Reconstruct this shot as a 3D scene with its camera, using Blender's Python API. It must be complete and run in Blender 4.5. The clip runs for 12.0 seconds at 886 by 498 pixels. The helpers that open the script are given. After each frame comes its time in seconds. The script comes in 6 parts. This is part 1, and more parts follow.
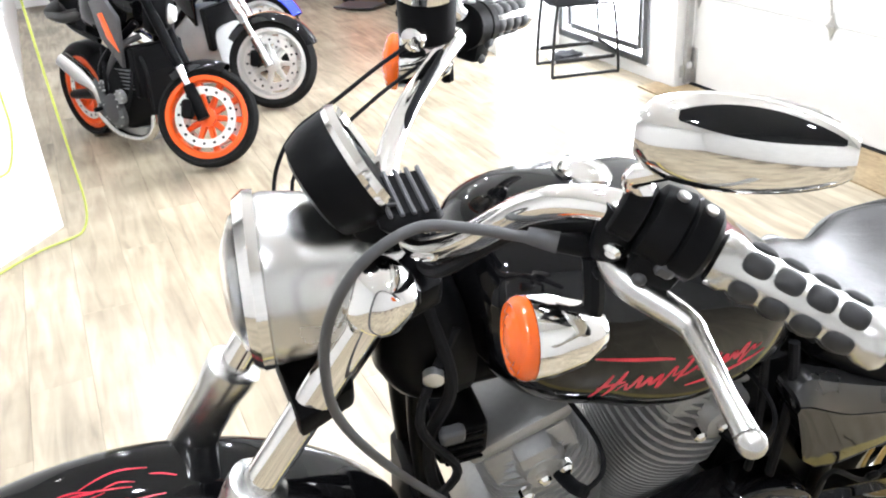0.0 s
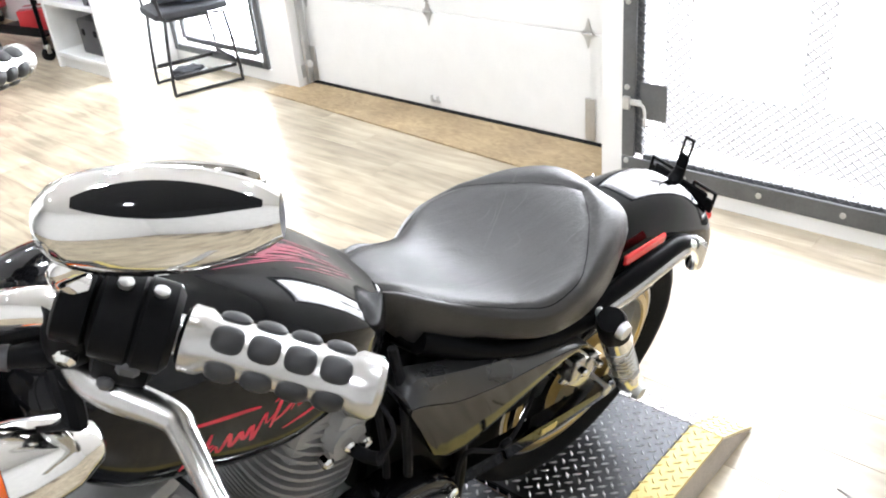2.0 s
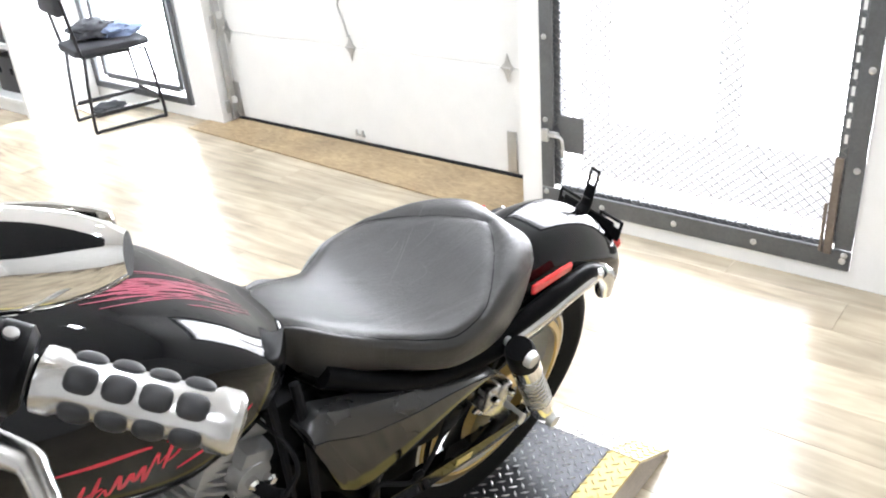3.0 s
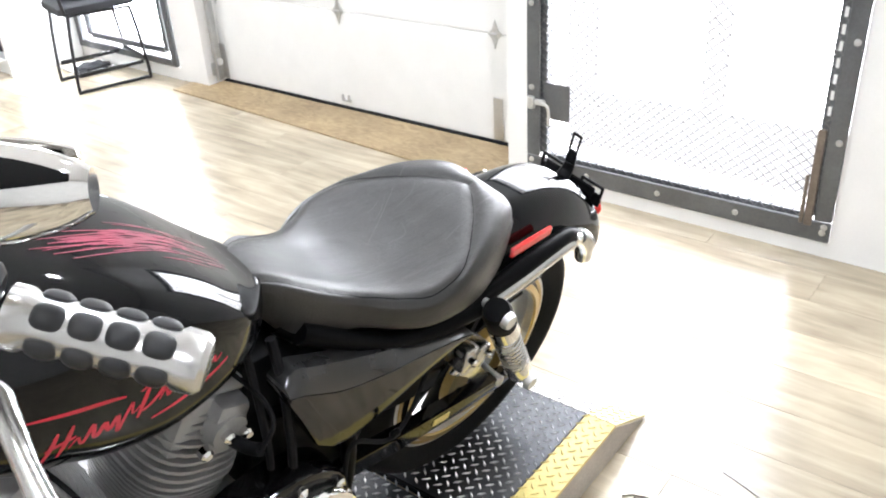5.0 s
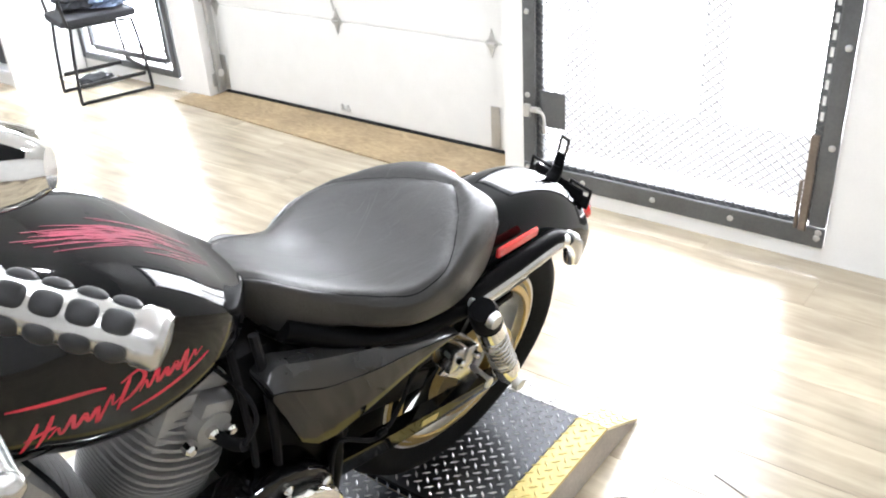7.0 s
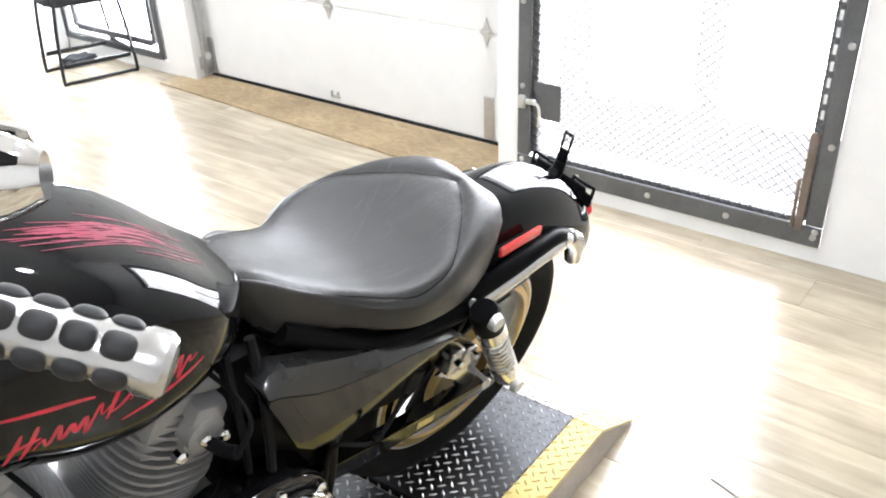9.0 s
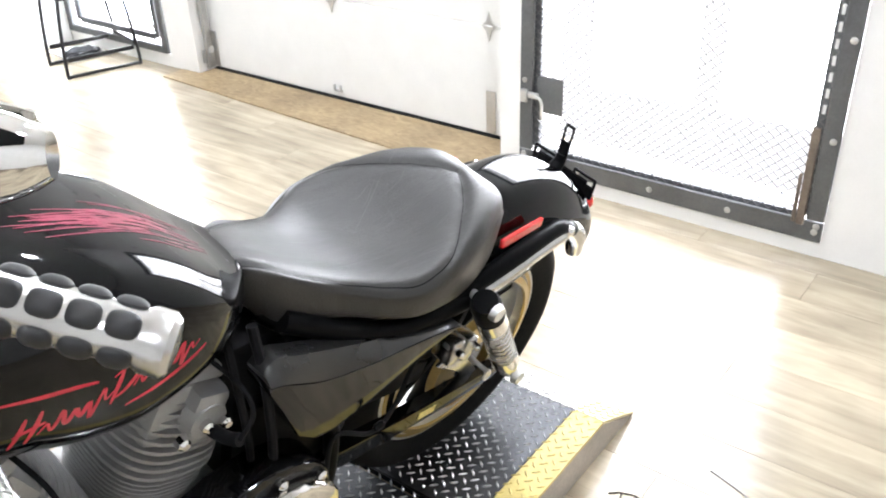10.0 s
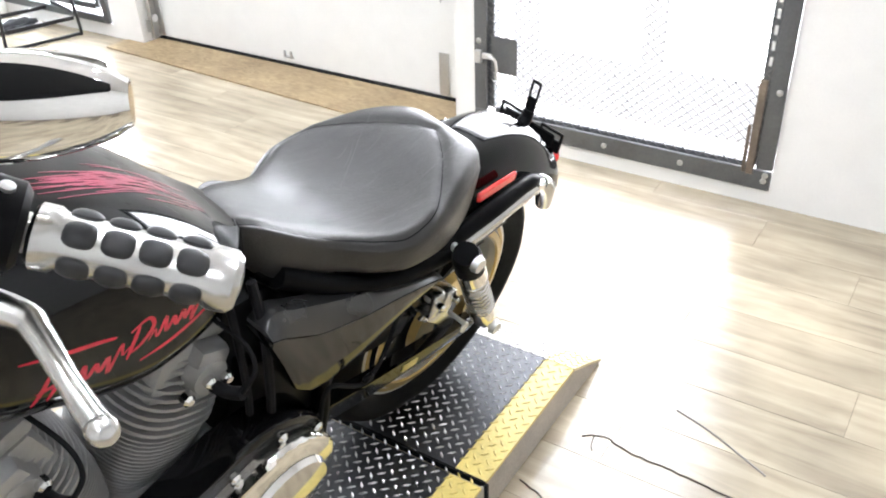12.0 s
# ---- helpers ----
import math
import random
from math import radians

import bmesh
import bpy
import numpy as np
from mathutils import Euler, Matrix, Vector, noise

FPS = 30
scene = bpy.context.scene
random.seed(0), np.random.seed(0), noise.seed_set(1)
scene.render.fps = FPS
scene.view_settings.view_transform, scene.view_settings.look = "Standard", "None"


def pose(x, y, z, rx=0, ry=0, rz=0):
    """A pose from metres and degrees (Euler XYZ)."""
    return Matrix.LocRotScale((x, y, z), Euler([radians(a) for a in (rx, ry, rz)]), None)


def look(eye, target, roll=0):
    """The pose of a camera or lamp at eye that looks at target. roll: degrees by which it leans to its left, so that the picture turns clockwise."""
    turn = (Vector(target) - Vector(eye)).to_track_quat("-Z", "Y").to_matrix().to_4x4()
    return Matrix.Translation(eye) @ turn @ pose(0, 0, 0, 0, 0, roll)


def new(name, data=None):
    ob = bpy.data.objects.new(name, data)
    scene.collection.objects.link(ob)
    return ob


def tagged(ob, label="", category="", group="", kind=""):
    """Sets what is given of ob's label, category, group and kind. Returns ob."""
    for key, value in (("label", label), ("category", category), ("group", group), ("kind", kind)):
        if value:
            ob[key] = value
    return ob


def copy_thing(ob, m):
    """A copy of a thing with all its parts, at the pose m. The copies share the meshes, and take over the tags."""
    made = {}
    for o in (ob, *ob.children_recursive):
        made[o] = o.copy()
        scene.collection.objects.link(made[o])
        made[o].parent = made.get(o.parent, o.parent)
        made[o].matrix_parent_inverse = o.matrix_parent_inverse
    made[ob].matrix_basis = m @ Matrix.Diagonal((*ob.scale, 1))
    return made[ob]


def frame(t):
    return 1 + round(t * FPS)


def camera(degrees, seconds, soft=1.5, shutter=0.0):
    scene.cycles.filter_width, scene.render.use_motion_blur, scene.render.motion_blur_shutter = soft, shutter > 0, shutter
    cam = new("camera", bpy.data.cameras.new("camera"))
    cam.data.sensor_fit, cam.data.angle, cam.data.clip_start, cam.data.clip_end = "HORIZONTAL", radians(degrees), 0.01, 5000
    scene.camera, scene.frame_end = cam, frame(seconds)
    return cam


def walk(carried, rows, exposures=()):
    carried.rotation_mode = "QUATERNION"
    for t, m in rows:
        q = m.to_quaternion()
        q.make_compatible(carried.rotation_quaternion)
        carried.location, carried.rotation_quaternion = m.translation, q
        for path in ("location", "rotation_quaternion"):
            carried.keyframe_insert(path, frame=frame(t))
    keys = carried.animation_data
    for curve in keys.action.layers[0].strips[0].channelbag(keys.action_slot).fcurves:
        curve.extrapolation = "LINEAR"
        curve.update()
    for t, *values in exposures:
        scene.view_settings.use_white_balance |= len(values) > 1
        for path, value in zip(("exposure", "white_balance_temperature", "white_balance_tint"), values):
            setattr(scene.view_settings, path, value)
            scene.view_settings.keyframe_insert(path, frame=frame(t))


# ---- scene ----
cam = camera(53.97, 12.0, soft=2.0)
PATH = [  # seconds, x, y, z, pitch, roll, yaw
    (0, -1.4626, -0.9291, 1.4951, -27.34, 3.77, -24.79),
    (0.5, -1.4168, -0.9268, 1.5146, -26.92, 6.21, -31.79),
    (1, -1.3669, -0.9254, 1.5130, -27.71, 6.41, -38.35),
    (1.5, -1.3192, -0.9284, 1.5048, -28.03, 6.05, -45.41),
    (2, -1.3005, -0.9471, 1.4962, -29.17, 5.00, -48.53),
    (2.5, -1.2831, -0.9612, 1.4862, -27.91, 3.91, -51.23),
    (3, -1.2770, -0.9927, 1.4984, -27.36, 4.17, -52.74),
    (3.5, -1.2696, -1.0022, 1.4913, -28.38, 3.51, -53.29),
    (5.5, -1.2810, -1.0190, 1.4836, -29.35, 2.91, -52.90),
    (6, -1.2792, -1.0348, 1.4746, -28.80, 3.16, -52.75),
    (6.5, -1.2856, -1.0496, 1.4741, -29.56, 2.93, -53.24),
    (7, -1.2777, -1.0505, 1.4741, -28.50, 3.26, -52.77),
    (9, -1.2530, -0.9910, 1.4669, -29.37, 1.81, -53.30),
    (9.5, -1.2570, -0.9957, 1.4729, -29.78, 1.90, -53.02),
    (10, -1.2603, -0.9984, 1.4638, -29.66, 1.71, -53.07),
    (10.5, -1.2625, -1.0026, 1.4694, -29.90, 1.67, -53.01),
    (11, -1.2605, -1.0007, 1.4623, -30.52, 1.14, -54.03),
    (11.5, -1.2948, -0.9903, 1.4669, -29.01, -0.73, -55.85),
    (12, -1.3338, -0.9770, 1.4694, -31.96, 1.76, -57.27),
]
walk(cam, [(t, pose(x, y, z, 90 + pitch, roll, yaw)) for t, x, y, z, pitch, roll, yaw in PATH], [(0, 0.55, 6420, 14), (1.0, 0.48, 6420, 14), (2.0, 0.39, 6420, 14), (12.0, 0.40, 6420, 14)])

# ---- world ----
world = bpy.data.worlds.new("world")
scene.world = world
world.use_nodes = True
wn = world.node_tree
bg = wn.nodes["Background"]
sky = wn.nodes.new("ShaderNodeTexSky")
sky.sky_type = "NISHITA"
sky.sun_disc = False
sky.sun_elevation, sky.sun_rotation = radians(38), radians(80)
wn.links.new(sky.outputs["Color"], bg.inputs["Color"])
bg.inputs["Strength"].default_value = 0.12


def area_lamp(name, m, sx, sy, watts, color=(1, 1, 1)):
    data = bpy.data.lights.new(name, "AREA")
    data.shape, data.size, data.size_y, data.energy, data.color = "RECTANGLE", sx, sy, watts, color
    ob = new(name, data)
    ob.matrix_world = m
    return ob


# daylight in the openings of the east wall
area_lamp("gate_daylight", look((1.68, 0.1, 1.62), (0, 0.1, 1.62)), 1.12, 0.98, 44, (0.86, 0.935, 1.0))
area_lamp("glass_door_daylight", look((1.80, 3.52, 1.12), (0, 3.52, 1.12)), 0.86, 2.0, 60, (0.86, 0.935, 1.0))


# ---- materials ----
def mat(name, color, rough=0.5, metal=0.0, vary=0.12, scale=9.0, bump=0.0, fine=120.0, coat=0.0, color2=None, random_piece=0.0):
    m = bpy.data.materials.new(name)
    m.use_nodes = True
    t = m.node_tree
    n, l = t.nodes, t.links
    b = n["Principled BSDF"]
    co = n.new("ShaderNodeTexCoord")
    big = n.new("ShaderNodeTexNoise")
    big.inputs["Scale"].default_value = scale
    big.inputs["Detail"].default_value = 6
    small = n.new("ShaderNodeTexNoise")
    small.inputs["Scale"].default_value = fine
    small.inputs["Detail"].default_value = 3
    l.new(co.outputs["Object"], big.inputs["Vector"])
    l.new(co.outputs["Object"], small.inputs["Vector"])
    mix = n.new("ShaderNodeMix")
    mix.data_type = "RGBA"
    lo = [c * (1 - vary) for c in color]
    hi = color2 or [min(1, c * (1 + vary)) for c in color]
    mix.inputs[6].default_value = (*lo, 1)
    mix.inputs[7].default_value = (*hi, 1)
    add = n.new("ShaderNodeMath")
    add.operation = "MULTIPLY_ADD"
    add.inputs[1].default_value = 0.35
    l.new(small.outputs["Fac"], add.inputs[0])
    half = n.new("ShaderNodeMath")
    half.operation = "MULTIPLY"
    half.inputs[1].default_value = 0.65
    l.new(big.outputs["Fac"], half.inputs[0])
    l.new(half.outputs[0], add.inputs[2])
    ramp = n.new("ShaderNodeMapRange")
    ramp.inputs["From Min"].default_value, ramp.inputs["From Max"].default_value = 0.32, 0.68
    l.new(add.outputs[0], ramp.inputs["Value"])
    l.new(ramp.outputs["Result"], mix.inputs[0])
    out = mix.outputs[2]
    if random_piece:
        info = n.new("ShaderNodeObjectInfo")
        hsv = n.new("ShaderNodeHueSaturation")
        val = n.new("ShaderNodeMapRange")
        val.inputs["To Min"].default_value, val.inputs["To Max"].default_value = 1 - random_piece, 1 + random_piece
        l.new(info.outputs["Random"], val.inputs["Value"])
        l.new(val.outputs["Result"], hsv.inputs["Value"])
        l.new(out, hsv.inputs["Color"])
        out = hsv.outputs["Color"]
    l.new(out, b.inputs["Base Color"])
    rr = n.new("ShaderNodeMapRange")
    rr.inputs["To Min"].default_value, rr.inputs["To Max"].default_value = max(0.02, rough * 0.8), min(1, rough * 1.2)
    l.new(big.outputs["Fac"], rr.inputs["Value"])
    l.new(rr.outputs["Result"], b.inputs["Roughness"])
    b.inputs["Metallic"].default_value = metal
    b.inputs["Coat Weight"].default_value = coat
    b.inputs["Coat Roughness"].default_value = 0.03
    if bump:
        bp = n.new("ShaderNodeBump")
        bp.inputs["Strength"].default_value = bump
        bp.inputs["Distance"].default_value = 0.002
        l.new(small.outputs["Fac"], bp.inputs["Height"])
        l.new(bp.outputs["Normal"], b.inputs["Normal"])
    return m


def glow(name, color, strength, base=None):
    m = bpy.data.materials.new(name)
    m.use_nodes = True
    b = m.node_tree.nodes["Principled BSDF"]
    b.inputs["Base Color"].default_value = (*(base or color), 1)
    b.inputs["Emission Color"].default_value = (*color, 1)
    b.inputs["Emission Strength"].default_value = strength
    return m


def clear(name, color, rough=0.05, trans=1.0, ior=1.45):
    m = bpy.data.materials.new(name)
    m.use_nodes = True
    b = m.node_tree.nodes["Principled BSDF"]
    b.inputs["Base Color"].default_value = (*color, 1)
    b.inputs["Roughness"].default_value = rough
    b.inputs["Transmission Weight"].default_value = trans
    b.inputs["IOR"].default_value = ior
    return m


def plank_material(name, dark, light, rough, along="Y"):
    """Printed wood plank: long grain, soft knots, each plank its own tone."""
    m = bpy.data.materials.new(name)
    m.use_nodes = True
    n, l = m.node_tree.nodes, m.node_tree.links
    b = n["Principled BSDF"]
    geo = n.new("ShaderNodeNewGeometry")
    info = n.new("ShaderNodeObjectInfo")
    shift = n.new("ShaderNodeVectorMath")
    shift.operation = "MULTIPLY_ADD"
    shift.inputs[1].default_value = (37, 11, 5)
    l.new(info.outputs["Random"], shift.inputs[0])
    l.new(geo.outputs["Position"], shift.inputs[2])
    mp = n.new("ShaderNodeMapping")
    mp.inputs["Scale"].default_value = (14, 1.6, 1) if along == "Y" else (1.6, 14, 1)
    l.new(shift.outputs[0], mp.inputs["Vector"])
    grain = n.new("ShaderNodeTexNoise")
    grain.inputs["Scale"].default_value, grain.inputs["Detail"].default_value, grain.inputs["Distortion"].default_value = 1.6, 9, 0.8
    l.new(mp.outputs[0], grain.inputs["Vector"])
    cloud = n.new("ShaderNodeTexNoise")
    cloud.inputs["Scale"].default_value, cloud.inputs["Detail"].default_value = 3.0, 4
    l.new(shift.outputs[0], cloud.inputs["Vector"])
    mul = n.new("ShaderNodeMath")
    mul.operation = "MULTIPLY_ADD"
    mul.inputs[1].default_value = 0.45
    l.new(cloud.outputs["Fac"], mul.inputs[0])
    g2 = n.new("ShaderNodeMath")
    g2.operation = "MULTIPLY"
    g2.inputs[1].default_value = 0.55
    l.new(grain.outputs["Fac"], g2.inputs[0])
    l.new(g2.outputs[0], mul.inputs[2])
    mr = n.new("ShaderNodeMapRange")
    mr.inputs["From Min"].default_value, mr.inputs["From Max"].default_value = 0.33, 0.67
    l.new(mul.outputs[0], mr.inputs["Value"])
    mix = n.new("ShaderNodeMix")
    mix.data_type = "RGBA"
    mix.inputs[6].default_value, mix.inputs[7].default_value = (*dark, 1), (*light, 1)
    l.new(mr.outputs["Result"], mix.inputs[0])
    hsv = n.new("ShaderNodeHueSaturation")
    val = n.new("ShaderNodeMapRange")
    val.inputs["To Min"].default_value, val.inputs["To Max"].default_value = 0.92, 1.06
    l.new(info.outputs["Random"], val.inputs["Value"])
    l.new(val.outputs["Result"], hsv.inputs["Value"])
    l.new(mix.outputs[2], hsv.inputs["Color"])
    l.new(hsv.outputs["Color"], b.inputs["Base Color"])
    rr = n.new("ShaderNodeMapRange")
    rr.inputs["To Min"].default_value, rr.inputs["To Max"].default_value = rough * 0.8, rough * 1.3
    l.new(cloud.outputs["Fac"], rr.inputs["Value"])
    l.new(rr.outputs["Result"], b.inputs["Roughness"])
    bp = n.new("ShaderNodeBump")
    bp.inputs["Strength"].default_value, bp.inputs["Distance"].default_value = 0.15, 0.001
    l.new(grain.outputs["Fac"], bp.inputs["Height"])
    l.new(bp.outputs["Normal"], b.inputs["Normal"])
    return m


PLANK = plank_material("oak_plank", (0.27, 0.225, 0.165), (0.54, 0.46, 0.335), 0.225)
PLYWOOD = plank_material("plywood", (0.20, 0.135, 0.07), (0.44, 0.33, 0.19), 0.5)
pw_n = PLYWOOD.node_tree.nodes
for q in pw_n:
    if q.bl_idname == "ShaderNodeMapping":
        q.inputs["Scale"].default_value = (16, 7, 1)
    elif q.bl_idname == "ShaderNodeTexNoise" and q.inputs["Distortion"].default_value > 0:
        q.inputs["Distortion"].default_value = 2.2
WALL = mat("wall_paint", (0.80, 0.79, 0.77), 0.7, vary=0.03, bump=0.1)
DOOR_PAINT = mat("door_paint", (0.78, 0.78, 0.76), 0.42, vary=0.03, bump=0.08)
CEIL = mat("ceiling_paint", (0.72, 0.72, 0.72), 0.9, vary=0.05)
WALL_BACK = mat("pale_wall_paint", (0.66, 0.66, 0.65), 0.75, vary=0.1, bump=0.1)
STEEL_DARK = mat("grey_steel", (0.13, 0.135, 0.14), 0.45, 0.6, vary=0.2, bump=0.15)
ZINC = mat("zinc_steel", (0.55, 0.55, 0.54), 0.38, 0.9, vary=0.15)
MESH = mat("expanded_metal", (0.20, 0.205, 0.21), 0.5, 0.7, vary=0.15)
RUBBER_SEAL = mat("rubber_seal", (0.012, 0.012, 0.013), 0.6, vary=0.2)
BLACK_PAINT = mat("gloss_black_paint", (0.004, 0.004, 0.0045), 0.05, 0.0, vary=0.1)
BLACK_PAINT.node_tree.nodes["Principled BSDF"].inputs["Specular IOR Level"].default_value = 0.30
BLACK_FRAME = mat("black_frame_paint", (0.0030, 0.0030, 0.0034), 0.36, vary=0.2)
SATIN_BLACK = mat("satin_black_paint", (0.016, 0.016, 0.016), 0.28, vary=0.12, coat=0.3)
GRIP_RUBBER = mat("grip_rubber", (0.016, 0.016, 0.017), 0.5, vary=0.2, bump=0.2)
BLACK_PLASTIC = mat("black_plastic", (0.006, 0.006, 0.0065), 0.42, vary=0.15, bump=0.15)
CHROME = mat("chrome", (0.83, 0.82, 0.80), 0.07, 1.0, vary=0.03)
SATIN_CHROME = mat("satin_aluminium", (0.60, 0.595, 0.58), 0.26, 1.0, vary=0.06)
CASTING = mat("silver_engine_casting", (0.34, 0.34, 0.335), 0.45, 0.4, vary=0.1, bump=0.2)
LEATHER = mat("black_vinyl", (0.020, 0.0188, 0.0175), 0.42, vary=0.25, scale=6, bump=0.35, fine=420)
# broad creases in the vinyl over its fine grain
vn, vl = LEATHER.node_tree.nodes, LEATHER.node_tree.links
vco = vn.new("ShaderNodeTexCoord")
vmap = vn.new("ShaderNodeMapping")
vmap.inputs["Scale"].default_value = (7, 26, 7)
vmap.inputs["Rotation"].default_value = (0, 0, radians(35))
crease = vn.new("ShaderNodeTexNoise")
crease.inputs["Scale"].default_value, crease.inputs["Detail"].default_value, crease.inputs["Distortion"].default_value = 1.0, 5, 1.2
vb = vn.new("ShaderNodeBump")
vb.inputs["Strength"].default_value, vb.inputs["Distance"].default_value = 0.35, 0.006
old_bump = next(q for q in vn if q.bl_idname == "ShaderNodeBump" and q != vb)
vl.new(vco.outputs["Object"], vmap.inputs["Vector"])
vl.new(vmap.outputs[0], crease.inputs["Vector"])
vl.new(crease.outputs["Fac"], vb.inputs["Height"])
vl.new(old_bump.outputs["Normal"], vb.inputs["Normal"])
vl.new(vb.outputs["Normal"], vn["Principled BSDF"].inputs["Normal"])
SCUFF = mat("worn_vinyl", (0.045, 0.043, 0.041), 0.5, vary=0.3, scale=60)
TYRE = mat("tyre_rubber", (0.014, 0.014, 0.014), 0.75, vary=0.25, bump=0.3)
for dark_one in (BLACK_FRAME, BLACK_PLASTIC, RUBBER_SEAL, TYRE):
    dark_one.node_tree.nodes["Principled BSDF"].inputs["Specular IOR Level"].default_value = 0.06
GOLD = mat("gold_pinstripe", (0.50, 0.36, 0.14), 0.3, 0.6, vary=0.15)
RIM_SILVER = mat("machined_rim", (0.78, 0.77, 0.74), 0.32, 0.55, vary=0.08)
AMBER = mat("amber_lens", (0.82, 0.12, 0.004), 0.18, vary=0.1, coat=0.6)
RED_LENS = mat("red_lens", (0.75, 0.03, 0.03), 0.15, vary=0.1, coat=0.6)
SOFT_RED = mat("faded_red_pinstripe", (0.22, 0.028, 0.055), 0.3, vary=0.45, scale=40)
SCRIPT_RED = mat("red_script_paint", (0.58, 0.025, 0.05), 0.25, vary=0.25, scale=40)
TREAD_PLATE = mat("tread_plate_steel", (0.075, 0.077, 0.082), 0.40, 0.75, vary=0.3, scale=5, bump=0.2)
TREAD_LUG = mat("tread_lug_steel", (0.42, 0.42, 0.42), 0.28, 0.8, vary=0.2)
RUSTY_STEEL = mat("rusty_steel", (0.17, 0.135, 0.105), 0.6, 0.3, vary=0.3, scale=12, bump=0.3)
SKIRT_STEEL = mat("skirt_steel", (0.44, 0.40, 0.36), 0.45, 0.3, vary=0.25, bump=0.3)
# ramp versions of the edge paint and plate, lightened to carry the gate's glare
YELLOW_GLARE = mat("worn_yellow_paint_in_glare", (0.80, 0.70, 0.42), 0.30, 0.3, vary=0.15, scale=14, bump=0.2)
STEEL_GLARE = mat("ramp_steel_in_glare", (0.50, 0.50, 0.50), 0.34, 0.85, vary=0.2, scale=6, bump=0.2)
YELLOW = mat("worn_yellow_paint", (0.70, 0.56, 0.18), 0.42, vary=0.2, scale=14, bump=0.2)
ORANGE = mat("orange_powder_coat", (0.86, 0.105, 0.008), 0.35, vary=0.06)
GREY_PLASTIC = mat("grey_plastic", (0.06, 0.06, 0.063), 0.5, vary=0.15)
WHITE_PLASTIC = mat("white_plastic", (0.78, 0.78, 0.76), 0.45, vary=0.05)
BLUE_PAINT = mat("blue_paint", (0.02, 0.05, 0.55), 0.25, vary=0.1, coat=0.6)
FLAME_PAINT = mat("flame_paint", (0.012, 0.01, 0.01), 0.25, vary=0.3, coat=0.6, color2=(0.62, 0.30, 0.12), scale=9)
RED_PAINT = mat("red_tool_paint", (0.50, 0.03, 0.035), 0.35, vary=0.15)
STOOL_STEEL = mat("stool_steel", (0.03, 0.03, 0.032), 0.35, 0.6, vary=0.2)
FABRIC_DARK = mat("dark_upholstery", (0.035, 0.036, 0.042), 0.85, vary=0.3, bump=0.4)
DENIM = mat("blue_denim", (0.10, 0.13, 0.20), 0.9, vary=0.35, scale=18, bump=0.5, fine=300)
UNDERLAY = mat("floor_underlay", (0.16, 0.125, 0.09), 0.8, vary=0.1)
CORD = mat("yellow_green_cord", (0.42, 0.46, 0.08), 0.5, vary=0.1)
CARDBOARD = mat("cardboard", (0.50, 0.34, 0.16), 0.8, vary=0.12)
CRACK_SOFT = mat("shallow_scratch", (0.26, 0.235, 0.205), 0.6, vary=0.2)
CRACK_DARK = mat("crack_edge", (0.10, 0.08, 0.06), 0.8, vary=0.3)
GLASS = clear("pane_glass", (0.95, 0.97, 0.97), 0.02)
LENS_GLASS = clear("headlamp_glass", (0.95, 0.96, 0.97), 0.03)
# emission in place of daylight on the outdoors, weaker for ground and posts
OUTSIDE = glow("outdoor_daylight_glow", (0.95, 0.975, 1.0), 10.0)
OUTSIDE_DIM_GLOW = glow("dim_outdoor_glow", (0.97, 0.98, 1.0), 0.82, (0.12, 0.12, 0.12))
LIGHT_DIFFUSER = glow("lamp_diffuser", (1.0, 0.99, 0.98), 30.0)


# ---- mesh helpers ----
def part(name, bm, material, parent=None, label=""):
    me = bpy.data.meshes.new(name)
    bmesh.ops.recalc_face_normals(bm, faces=bm.faces)
    bm.to_mesh(me)
    bm.free()
    for p in me.polygons:
        p.use_smooth = True
    me.materials.append(material)
    try:
        me.set_sharp_from_angle(angle=radians(38))
    except AttributeError:
        pass
    ob = new(name, me)
    if parent:
        ob.parent = parent
    if label:
        ob["label"] = label
    return ob


def thing(name, label, category, group="", m=None, kind=""):
    ob = new(name)
    if m is not None:
        ob.matrix_world = m
    return tagged(ob, label, category, group, kind)


def box(bm, cx, cy, cz, sx, sy, sz, bevel=0.0, m=None, seg=1):
    r = bmesh.ops.create_cube(bm, size=1.0, matrix=(m or Matrix()) @ Matrix.Translation((cx, cy, cz)) @ Matrix.Diagonal((sx, sy, sz, 1)))
    if bevel:
        es = list({e for v in r["verts"] for e in v.link_edges})
        bmesh.ops.bevel(bm, geom=es, offset=bevel, segments=seg, affect="EDGES", profile=0.5)
    return bm


def boxed(cx, cy, cz, sx, sy, sz, bevel=0.0, m=None, seg=1):
    return box(bmesh.new(), cx, cy, cz, sx, sy, sz, bevel, m, seg)


def smooth_path(pts, per=6, closed=False):
    pts = [Vector(p) for p in pts]
    if len(pts) < 3:
        return pts
    out, n = [], len(pts)
    for i in range(n if closed else n - 1):
        if closed:
            p0, p1, p2, p3 = (pts[(i + k) % n] for k in (-1, 0, 1, 2))
        else:
            p0, p1, p2, p3 = pts[max(i - 1, 0)], pts[i], pts[i + 1], pts[min(i + 2, n - 1)]
        for k in range(per):
            t = k / per
            out.append(0.5 * ((2 * p1) + (p2 - p0) * t + (2 * p0 - 5 * p1 + 4 * p2 - p3) * t * t + (3 * p1 - p0 - 3 * p2 + p3) * t ** 3))
    if not closed:
        out.append(pts[-1])
    return out


